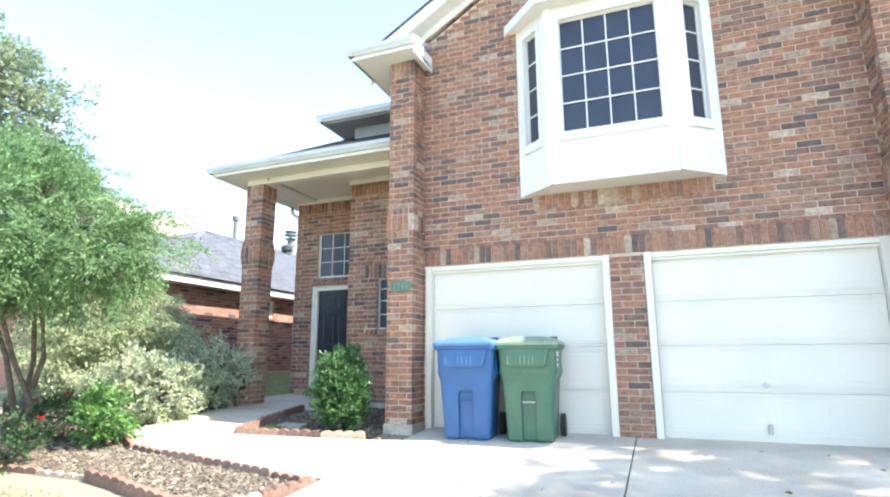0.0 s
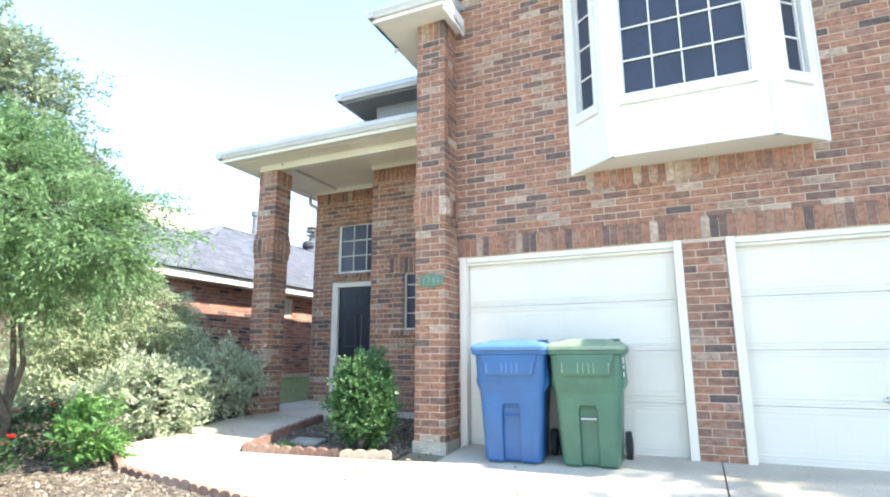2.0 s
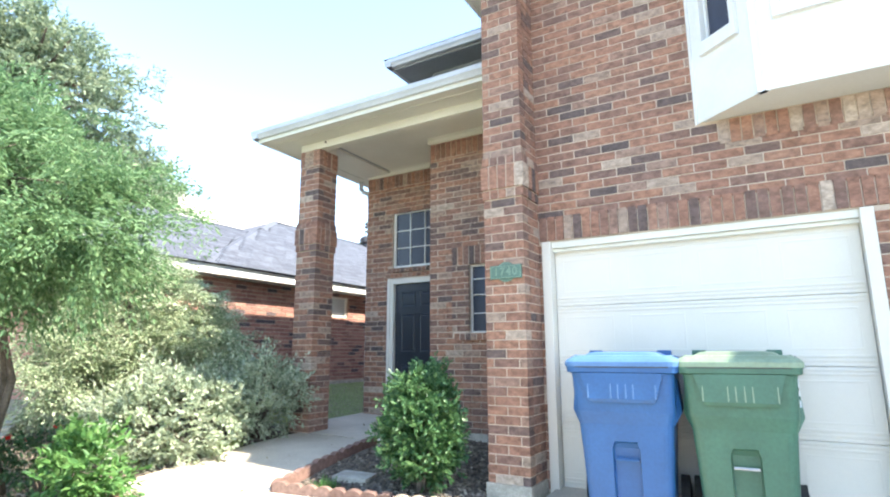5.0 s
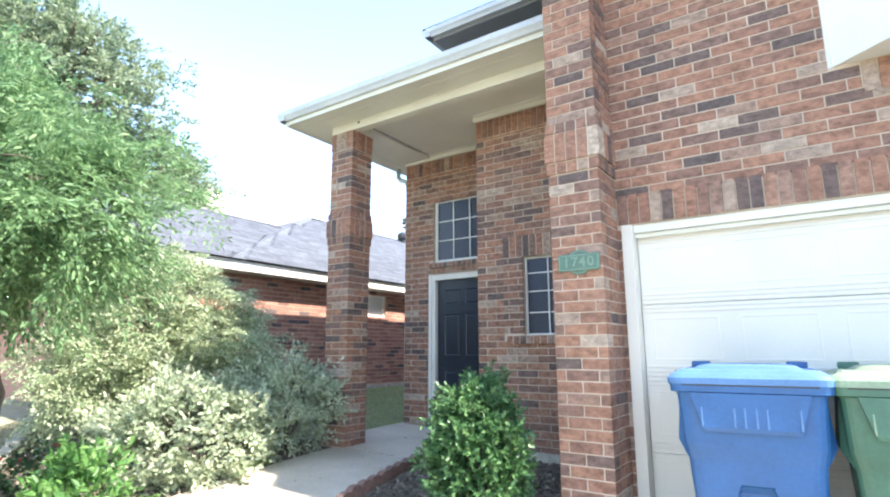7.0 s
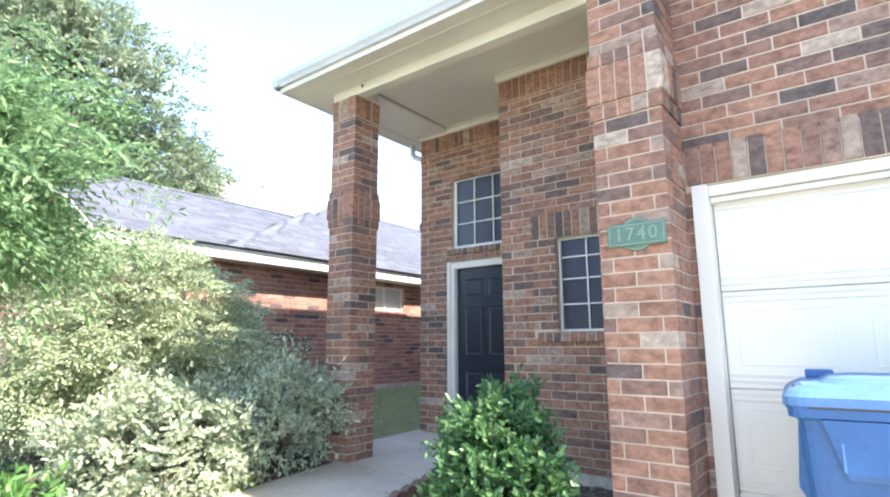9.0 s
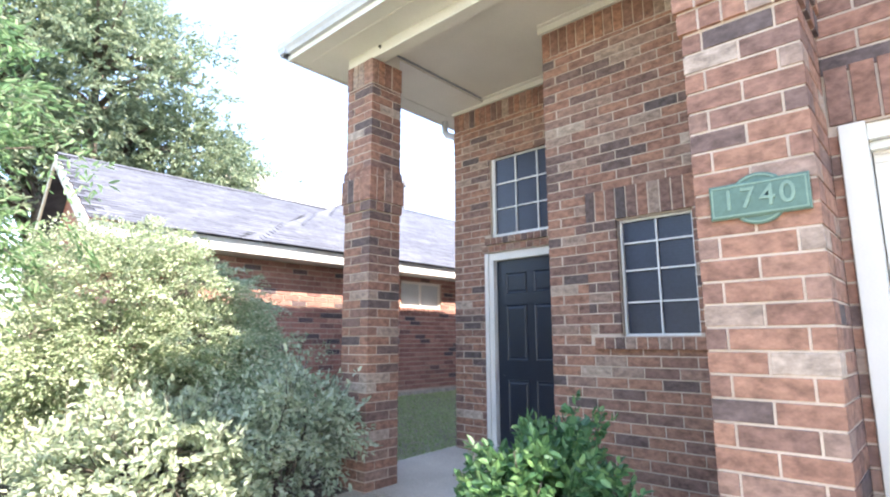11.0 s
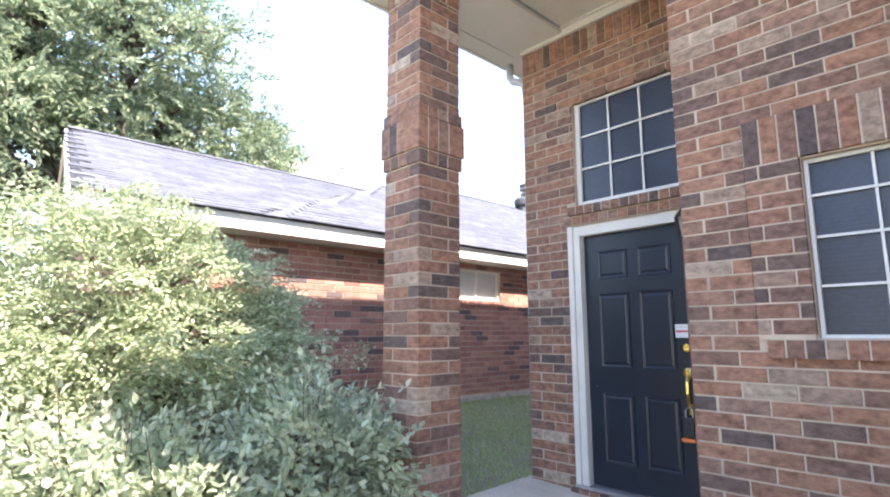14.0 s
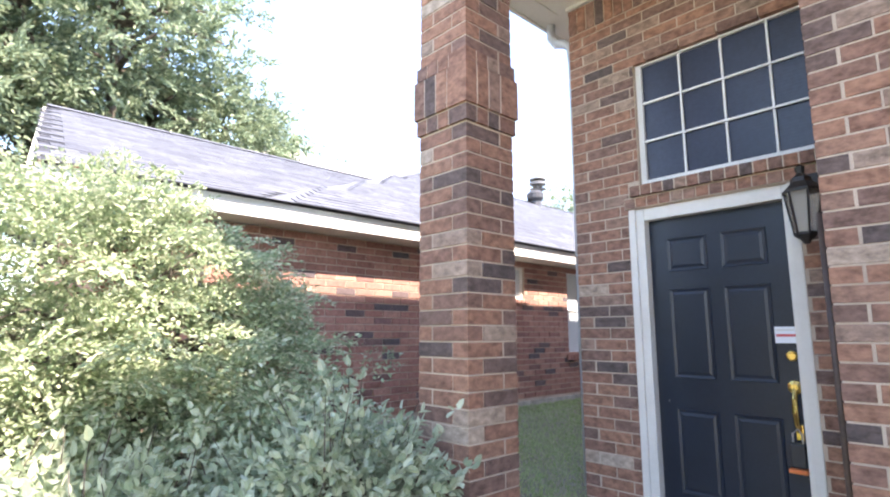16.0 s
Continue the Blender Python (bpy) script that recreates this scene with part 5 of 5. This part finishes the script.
def plant(name, label, category, base, center, radii, twigs, per, twig_len, L, W, leaf, seed, stems=3, stem_r=0.04, lift=0.4, shell=0.55, lump=0.28, droop=0.0,
          limbs=36, flat_low=0.0, out=1.0, spread=0.9, group="", lobes=None, clump=0.3, spray=None, shoots=0):
    thing = tagged(empty(name), label, category, group)
    r = np.random.RandomState(seed)
    if lobes:
        p, d = lobe_points(lobes, twigs, per, clump, seed, shell)
    else:
        p, d = crown_points(center, radii, twigs, seed, shell, lump, flat_low)
    c, b = Vector(center), Vector(base)
    # stems and limbs
    bm = bmesh.new()
    joints = []
    for s in range(stems):
        a = 2 * math.pi * (s + r.uniform(0, 0.5)) / stems
        top = c + Vector((math.cos(a) * radii[0] * 0.4, math.sin(a) * radii[1] * 0.4, radii[2] * r.uniform(0.1, 0.45)))
        foot = b + Vector((math.cos(a), math.sin(a), 0)) * stem_r * 1.2
        pts = []
        for i in range(7):
            q = i / 6
            w = Vector(r.normal(size=3)) * 0.05 * (top - foot).length * (0.5 if 0 < i < 6 else 0)
            pts.append(foot.lerp(top, q) + w * 0.6 + Vector((0, 0, 0.12 * math.sin(q * math.pi) * (top - foot).length * 0.4)))
        tube(bm, pts, [stem_r * (1 - 0.75 * i / 6) * (1.3 if i == 0 else 1) for i in range(7)], 7)
        joints += pts[2:]
    order = r.permutation(len(p))[:limbs]
    for i in order:
        e = Vector(p[i])
        j = min(joints, key=lambda q: (q - e).length * (1.0 if q.z < e.z + 0.05 else 1.6))
        m = j.lerp(e, 0.5) + Vector((0, 0, 0.08 * (e - j).length)) + Vector(r.normal(size=3)) * 0.04 * (e - j).length
        tube(bm, [j, m, e], [stem_r * 0.32, stem_r * 0.2, stem_r * 0.07], 5)
    part("stem", bm, BARK, thing, smooth=True)
    # leafy twigs
    k = len(p)
    tw = d * out + np.array([0, 0, lift]) + r.normal(size=(k, 3)) * (0.32 if spray else 0.55)
    tw /= np.linalg.norm(tw, axis=1, keepdims=True)
    if spray:
        main, side, m, flat = spray
        v, f = spray_leaves(p, tw, twig_len, main, side, m, L, W, seed + 3, droop, flat)
        if shoots:
            # single long shoots that stand out of the crown
            top = r.permutation(np.argsort(-(p[:, 2] - center[2]) / radii[2] - r.uniform(0, 0.8, k))[:shoots * 3])[:shoots]
            sd = tw[top] * 0.5 + np.array([0, 0, 0.9]) + r.normal(size=(len(top), 3)) * 0.2
            sd /= np.linalg.norm(sd, axis=1, keepdims=True)
            v2, f2 = spray_leaves(p[top], sd, twig_len * 1.7, 11, 0, 0, L, W, seed + 5, 0.08, 0.3)
            f = np.concatenate([f, f2 + len(v)])
            v = np.concatenate([v, v2])
            for o, q in zip(p[top], sd):
                bm = bmesh.new()
                tube(bm, [Vector(o), Vector(o + q * twig_len * 0.8), Vector(o + q * twig_len * 1.6) - Vector((0, 0, 0.1 * twig_len))], [0.004, 0.003, 0.0015], 5)
                part("shoot", bm, BARK, thing, smooth=True)
        ob = new("foliage", raw_mesh("foliage", v, f, leaf))
        ob.parent = thing
        tagged(ob, kind="stuff")
        return thing
    tl = twig_len * r.uniform(0.5, 1.3, (k, 1, 1))
    t = np.linspace(0.05, 1, per)[None, :, None]
    pos = p[:, None, :] + tw[:, None, :] * tl * t - np.array([0, 0, 1]) * droop * (tl * t) ** 2 / twig_len
    pos = pos + r.normal(size=pos.shape) * twig_len * 0.05
    sd = r.normal(size=pos.shape)
    ax = tw[:, None, :] * 0.7 + sd * spread
    v, f = leaf_arrays(pos.reshape(-1, 3), ax.reshape(-1, 3), L, W, seed + 1, droop * 0.3)
    ob = new("foliage", raw_mesh("foliage", v, f, leaf))
    ob.parent = thing
    tagged(ob, kind="stuff")
    return thing


plant("oak_tree", "large spreading oak with small grey-green leaves behind the neighbouring roof", "tree", (-18.3, 8.2, 0.6), (-18.3, 7.8, 8.0), (3.2, 3.8, 3.3), 430, 12, 0.5,
      0.135, 0.058, L_OAK, 11, stems=5, stem_r=0.24, shell=0.2, limbs=150, lift=0.15, droop=0.15, spray=(6, 4, 4, 0.8), clump=0.36,
      lobes=[(-18.3, 7.6, 8.3, 3.0, 3.35, 3.0), (-18.3, 10.8, 6.9, 1.5, 1.6, 1.3), (-17.6, 4.6, 6.2, 2.6, 2.8, 2.4)])
plant("garden_tree", "small multi-stemmed tree with feathery green leaves in the front bed", "tree", (-7.5, 4.7, gz(-7.5, 4.7) - 0.03), (-7.1, 3.9, 3.0), (1.3, 1.15, 0.9), 150, 11, 0.44,
      0.05, 0.016, L_FEATHER, 12, stems=4, stem_r=0.042, shell=0.35, limbs=110, lift=-0.05, droop=0.3, spray=(10, 7, 8, 1.4), clump=0.2,
      lobes=[(-7.3, 3.75, 3.1, 1.2, 1.05, 0.9), (-5.95, 4.45, 2.74, 0.44, 0.38, 0.3), (-6.55, 4.15, 2.9, 0.75, 0.65, 0.6)])
plant("background_tree", "small round tree far behind the neighbouring roof", "tree", (-18.8, 26.7, 0.6), (-18.8, 26.7, 6.9), (1.7, 1.7, 1.6), 500, 10, 0.5, 0.16, 0.08, L_OAK, 24,
      stems=3, stem_r=0.12, shell=0.3, lump=0.5, limbs=24)
plant("background_tree", "broad green tree beyond the neighbouring roof ridge", "tree", (-22.5, 14.4, 0.6), (-22.5, 14.4, 7.1), (2.2, 2.4, 1.7), 900, 10, 0.5, 0.15, 0.075, L_OAK, 25,
      stems=3, stem_r=0.14, shell=0.3, lump=0.5, limbs=30)
plant("shade_tree", "tall shade tree standing well beside the driveway", "tree", (10.6, 5.0, 0.2), (10.6, 5.0, 10.4), (3.0, 3.0, 2.2), 1500, 12, 0.7, 0.16, 0.08, L_OAK, 22, stems=3, stem_r=0.2,
      shell=0.3, lump=0.5, limbs=40, lift=0.2)
plant("privet_shrub", "large rounded variegated privet with pale yellow-green leaves", "shrub", (-9.0, 6.8, gz(-9.0, 6.8) - 0.03), (-9.0, 6.8, 1.95), (0.84, 1.0, 1.05), 190, 8, 0.42,
      0.038, 0.019, L_PRIVET, 13, stems=6, stem_r=0.045, shell=0.62, limbs=120, lift=0.05, droop=0.36, spray=(13, 8, 8, 2.2), clump=0.11,
      lobes=[(-9.0, 6.75, 2.06, 0.86, 0.98, 1.0), (-8.5, 7.2, 1.68, 0.64, 0.68, 0.62), (-8.9, 6.2, 1.65, 0.75, 0.6, 0.55)])
plant("silverberry_shrub", "grey-green silverberry shrub with oval leaves beside the walk", "shrub", (-7.45, 6.35, gz(-7.45, 6.35) - 0.03), (-7.42, 6.35, 1.02), (0.72, 0.8, 0.47), 90, 6, 0.24,
      0.058, 0.03, L_SILVER, 14, stems=7, stem_r=0.022, shell=0.5, limbs=90, lift=0.35, droop=0.12, spray=(8, 3, 5, 0.9), clump=0.1, shoots=46, group="silverberry shrubs",
      lobes=[(-7.42, 6.35, 0.98, 0.70, 0.78, 0.46)])
plant("silverberry_shrub", "grey-green silverberry shrub with long shoots beside the brick column", "shrub", (-7.15, 7.3, gz(-7.15, 7.3) - 0.03), (-7.1, 7.28, 1.18), (0.44, 0.48, 0.44), 46, 6, 0.24,
      0.056, 0.029, L_SILVER, 15, stems=6, stem_r=0.022, shell=0.45, limbs=60, lift=0.45, droop=0.12, spray=(8, 3, 5, 0.6), clump=0.09, shoots=34, group="silverberry shrubs",
      lobes=[(-7.1, 7.28, 1.15, 0.42, 0.46, 0.42), (-6.82, 7.5, 1.26, 0.16, 0.14, 0.10)])
plant("holly_shrub", "oval holly shrub with glossy dark green leaves", "shrub", (-4.16, 6.62, gz(-4.16, 6.62) - 0.03), (-4.16, 6.62, 1.10), (0.32, 0.32, 0.48), 170, 7, 0.105,
      0.045, 0.026, L_HOLLY, 16, stems=5, stem_r=0.02, shell=0.62, limbs=50, lift=0.6, spray=(7, 2, 4, 0.4), clump=0.045, shoots=14,
      lobes=[(-4.16, 6.62, 1.08, 0.295, 0.295, 0.49)])
plant("leafy_plant", "bright lime-green leafy plant at the corner of the bed", "plant", (-6.5, 4.95, gz(-6.5, 4.95) - 0.02), (-6.5, 4.95, 0.74), (0.23, 0.23, 0.32), 34, 3, 0.26,
      0.085, 0.036, L_LIME, 17, stems=6, stem_r=0.012, shell=0.3, limbs=30, lift=0.8, droop=0.25, spray=(9, 2, 3, 1.0), clump=0.06, lobes=[(-6.5, 4.95, 0.72, 0.22, 0.22, 0.30)])
for x, y, s in ((-6.5, 3.85, 18), (-7.25, 4.95, 19)):
    rose = plant("rose_bush", "low dark-leaved rose bush with a few red flowers", "shrub", (x, y, gz(x, y) - 0.02), (x, y, gz(x, y) + 0.26), (0.36, 0.36, 0.24), 130, 9, 0.18,
                 0.05, 0.028, L_DARK, s, stems=5, stem_r=0.01, shell=0.3, limbs=24, group="rose bushes")
    rr = random.Random(s)
    for i in range(6):
        a = rr.uniform(0, 6.28)
        c = Vector((x + 0.3 * math.cos(a), y + 0.3 * math.sin(a), gz(x, y) + 0.32 + rr.uniform(0, 0.2)))
        bm = bmesh.new()
        for j in range(9):
            q = j * 2.4
            d = Vector((math.cos(q), math.sin(q), 0.5 + 0.1 * j)).normalized()
            s1 = d.cross(Vector((0, 0, 1))).normalized() * 0.016
            o = c + d * 0.006
            bm.faces.new([bm.verts.new(w) for w in (o - s1 * 0.4, o + d * 0.032 - s1 * 1.5, o + d * 0.05, o + d * 0.032 + s1 * 1.5, o + s1 * 0.4)])
        part("flower", bm, REDFLOWER, rose, "small red rose flower")


def blades(name, label, count, area, h, leaf, seed, inside=None):
    """Blades of grass as one mass."""
    r = np.random.RandomState(seed)
    x0, x1, y0, y1 = area
    p = np.stack([r.uniform(x0, x1, count), r.uniform(y0, y1, count)], 1)
    if inside:
        p = p[[inside(a, b) for a, b in p]]
    pos = np.array([(a, b, gz(a, b) - 0.025) for a, b in p])
    ax = r.normal(size=(len(pos), 3)) * np.array([0.45, 0.45, 0.1]) + np.array([0, 0, 1])
    v, f = leaf_arrays(pos, ax, h, 0.009, seed, 0.15)
    ob = new(name, raw_mesh(name, v, f, leaf))
    return tagged(ob, label, "grass", kind="stuff")


blades("grass", "green lawn grass between the two houses", 34000, (-9.85, -7.32, 7.9, 15), 0.05, L_GRASS, 31)
blades("dry_grass", "dry yellowish front lawn grass", 15000, (-9.0, -3.16, 0.5, 3.9), 0.06, L_DRY, 32, lambda a, b: b < 3.55 or a < -9)
blades("dry_grass", "dry yellowish grass behind the planting bed", 12000, (-11.5, -7.8, 3.6, 6.2), 0.06, L_DRY, 33)
blades("grass_tuft", "small tuft of bright grass in the bed", 120, (-5.02, -4.9, 6.2, 6.35), 0.16, L_LIME, 34)
blades("grass_tuft", "small tuft of yellow-green grass at the walk's edge", 260, (-7.1, -6.95, 6.55, 6.95), 0.2, L_GRASS, 35)


def chips(name, count, area, inside, seed):
    r = random.Random(seed)
    vs, fs = [], []
    while len(fs) < count * 5:
        x, y = r.uniform(area[0], area[1]), r.uniform(area[2], area[3])
        if not inside(x, y):
            continue
        l, w, t = r.uniform(0.012, 0.045), r.uniform(0.006, 0.016), r.uniform(0.004, 0.01)
        m = Matrix.Translation((x, y, gz(x, y) + 0.004)) @ Euler((r.uniform(-0.5, 0.5), r.uniform(-0.5, 0.5), r.uniform(0, 6.3))).to_matrix().to_4x4()
        k = len(vs)
        for a, b, c in ((-l, -w, -t), (l, -w, -t), (l, w, -t), (-l, w, -t), (-l, -w, t), (l, -w * 0.6, t), (l, w, t), (-l, w * 0.7, t)):
            vs.append(m @ Vector((a, b, c)))
        fs += [(k + 4, k + 5, k + 6, k + 7), (k, k + 1, k + 5, k + 4), (k + 1, k + 2, k + 6, k + 5), (k + 2, k + 3, k + 7, k + 6), (k + 3, k, k + 4, k + 7)]
    ob = new(name, raw_mesh(name, vs, fs, CHIP))
    return tagged(ob, "loose dark mulch chips on the bed", "mulch", kind="stuff")


def in_poly(poly):
    def test(x, y):
        c = False
        for (xa, ya), (xb, yb) in zip(poly, poly[1:] + poly[:1]):
            if (ya > y) != (yb > y) and x < (xb - xa) * (y - ya) / (yb - ya) + xa:
                c = not c
        return c
    return test


chips("mulch_chips", 3500, (-5.7, -3.62, 6.0, 8.8), in_poly([(-3.65, 6.40), (-5.27, 6.05), (-5.62, 7.9), (-5.46, 8.78), (-3.68, 8.78)]), 41)
chips("mulch_chips", 9000, (-9.3, -3.2, 3.6, 8.1), in_poly([(-3.25, 4.58), (-5.9, 4.88), (-6.86, 5.34), (-6.95, 6.5), (-7.05, 7.85), (-8.4, 7.9), (-9.2, 6.5), (-9.0, 3.75), (-7.0, 3.82), (-5.3, 4.0), (-3.6, 3.68)]), 42)


# ---- scalloped edging, pavers, foundation ----
def edging_block(scallops=4, width=0.15, height=0.10, thick=0.065):
    bm = bmesh.new()
    top = []
    k = 6
    n = scallops * width
    for s in range(scallops):
        for i in range(k + (1 if s == scallops - 1 else 0)):
            a = math.pi * (1 - i / k)
            top.append((-n / 2 + (s + 0.5) * width + math.cos(a) * width * 0.5, height - 0.035 + math.sin(a) * 0.035))
    outline = [(-n / 2, -0.05)] + top + [(n / 2, -0.05)]
    loft(bm, [[(x, -thick / 2, z) for x, z in outline], [(x, thick / 2, z) for x, z in outline]])
    return bm, n


bm, BLK = edging_block()
first = tagged(part("edging_stone", bm, EDGING), "terracotta red scalloped concrete edging block along the bed", "edging stone", "garden edging")
bm, _ = edging_block(4, 0.15, 0.06, 0.09)
tan_mesh = finish(bm, "edging_stone", PAVER)
placed = 0
er = random.Random(5)
for line, sink in (([(-3.62, 6.36), (-5.32, 5.97), (-5.72, 7.93)], 0.0), ([(-3.13, 4.60), (-5.9, 4.93), (-6.78, 5.36)], 0.035), ([(-3.13, 4.52), (-3.5, 3.6), (-5.3, 3.95)], 0.012),
                   ([(-5.3, 3.95), (-7.2, 3.78)], 0.055)):
    for (xa, ya), (xb, yb) in zip(line, line[1:]):
        d = math.hypot(xb - xa, yb - ya)
        k = max(1, int(round(d / (BLK + 0.01))))
        yaw = math.degrees(math.atan2(yb - ya, xb - xa))
        for i in range(k):
            q = (i + 0.5) / k
            x, y = xa + (xb - xa) * q, ya + (yb - ya) * q
            sx, sy = math.cos(radians(yaw)) * BLK / 2, math.sin(radians(yaw)) * BLK / 2
            pitch = math.degrees(math.atan2(gz(x + sx, y + sy) - gz(x - sx, y - sy), BLK))
            m = pose(x, y, gz(x, y) + 0.005 - sink * er.uniform(0.6, 1.4), 0, 0, yaw + er.uniform(-3, 3)) @ pose(0, 0, 0, er.uniform(-5, 5), -pitch + er.uniform(-1.5, 1.5), 0)
            m = m @ Matrix.Diagonal((d / k / BLK * 0.985, 1, 1, 1))
            if placed == 0:
                first.matrix_basis = m
            else:
                c = first.copy()
                scene.collection.objects.link(c)
                c.matrix_basis = m
            placed += 1
for i in range(7):
    x, y = -8.5 - 0.28 * i, 4.9 + 0.16 * i
    tagged(part("border_stone", boxes((-0.15, 0.15, -0.07, 0.07, -0.06, 0.11), bevel=0.015), PAVER), "tan concrete border stone along the lawn", "border stone", "border stones").matrix_basis = pose(x, y, gz(x, y), 0, 0, -30)
for x, y, a, w in ((-4.95, 6.65, 12, 0.36), (-4.75, 7.35, -20, 0.32)):
    z = gz(x, y)
    tagged(part("paver", boxes((-w / 2, w / 2, -0.13, 0.13, -0.03, 0.045), bevel=0.012), PAVER), "flat grey concrete paver lying in the mulch", "paver", "pavers").matrix_basis = pose(x, y, z, 1, 2, a)
structure(part("foundation", boxes((LC, PX0, WY - 0.02, WY + 0.1, 0.3, 0.72), (DC - 0.02, -6.87, DY - 0.03, DY + 0.1, 0.3, 0.70), (-5.6, LC, DY - 0.03, DY + 0.1, 0.3, 0.7)), PLINTH),
          "weathered concrete foundation strip", "foundation")


# ---- fallen leaves and grit on the paving ----
def litter():
    r = np.random.RandomState(61)
    pts = []
    for x0, x1, y0, y1, k in ((-3.0, 2.8, 3.0, 7.1, 46), (-6.6, -3.3, 5.05, 5.9, 16), (-6.7, -5.8, 6.2, 9.3, 12), (-3.75, -3.2, 6.35, 6.7, 14)):
        for _ in range(k):
            x, y = r.uniform(x0, x1), r.uniform(y0, y1)
            pts.append((x, y, gz(x, y) + 0.034))
    pos = np.array(pts)
    ax = r.normal(size=pos.shape) * np.array([1, 1, 0.12])
    v, f = leaf_arrays(pos, ax, 0.05, 0.026, 62)
    dry = ramp_mat("fallen_leaves", [(0, (0.16, 0.11, 0.06)), (0.6, (0.28, 0.19, 0.10)), (1, (0.20, 0.24, 0.10))], "island", mottle=0.2)
    tagged(new("fallen_leaves", raw_mesh("fallen_leaves", v, f, dry)), "scattered dry fallen leaves on the concrete", "leaves", kind="stuff")


litter()
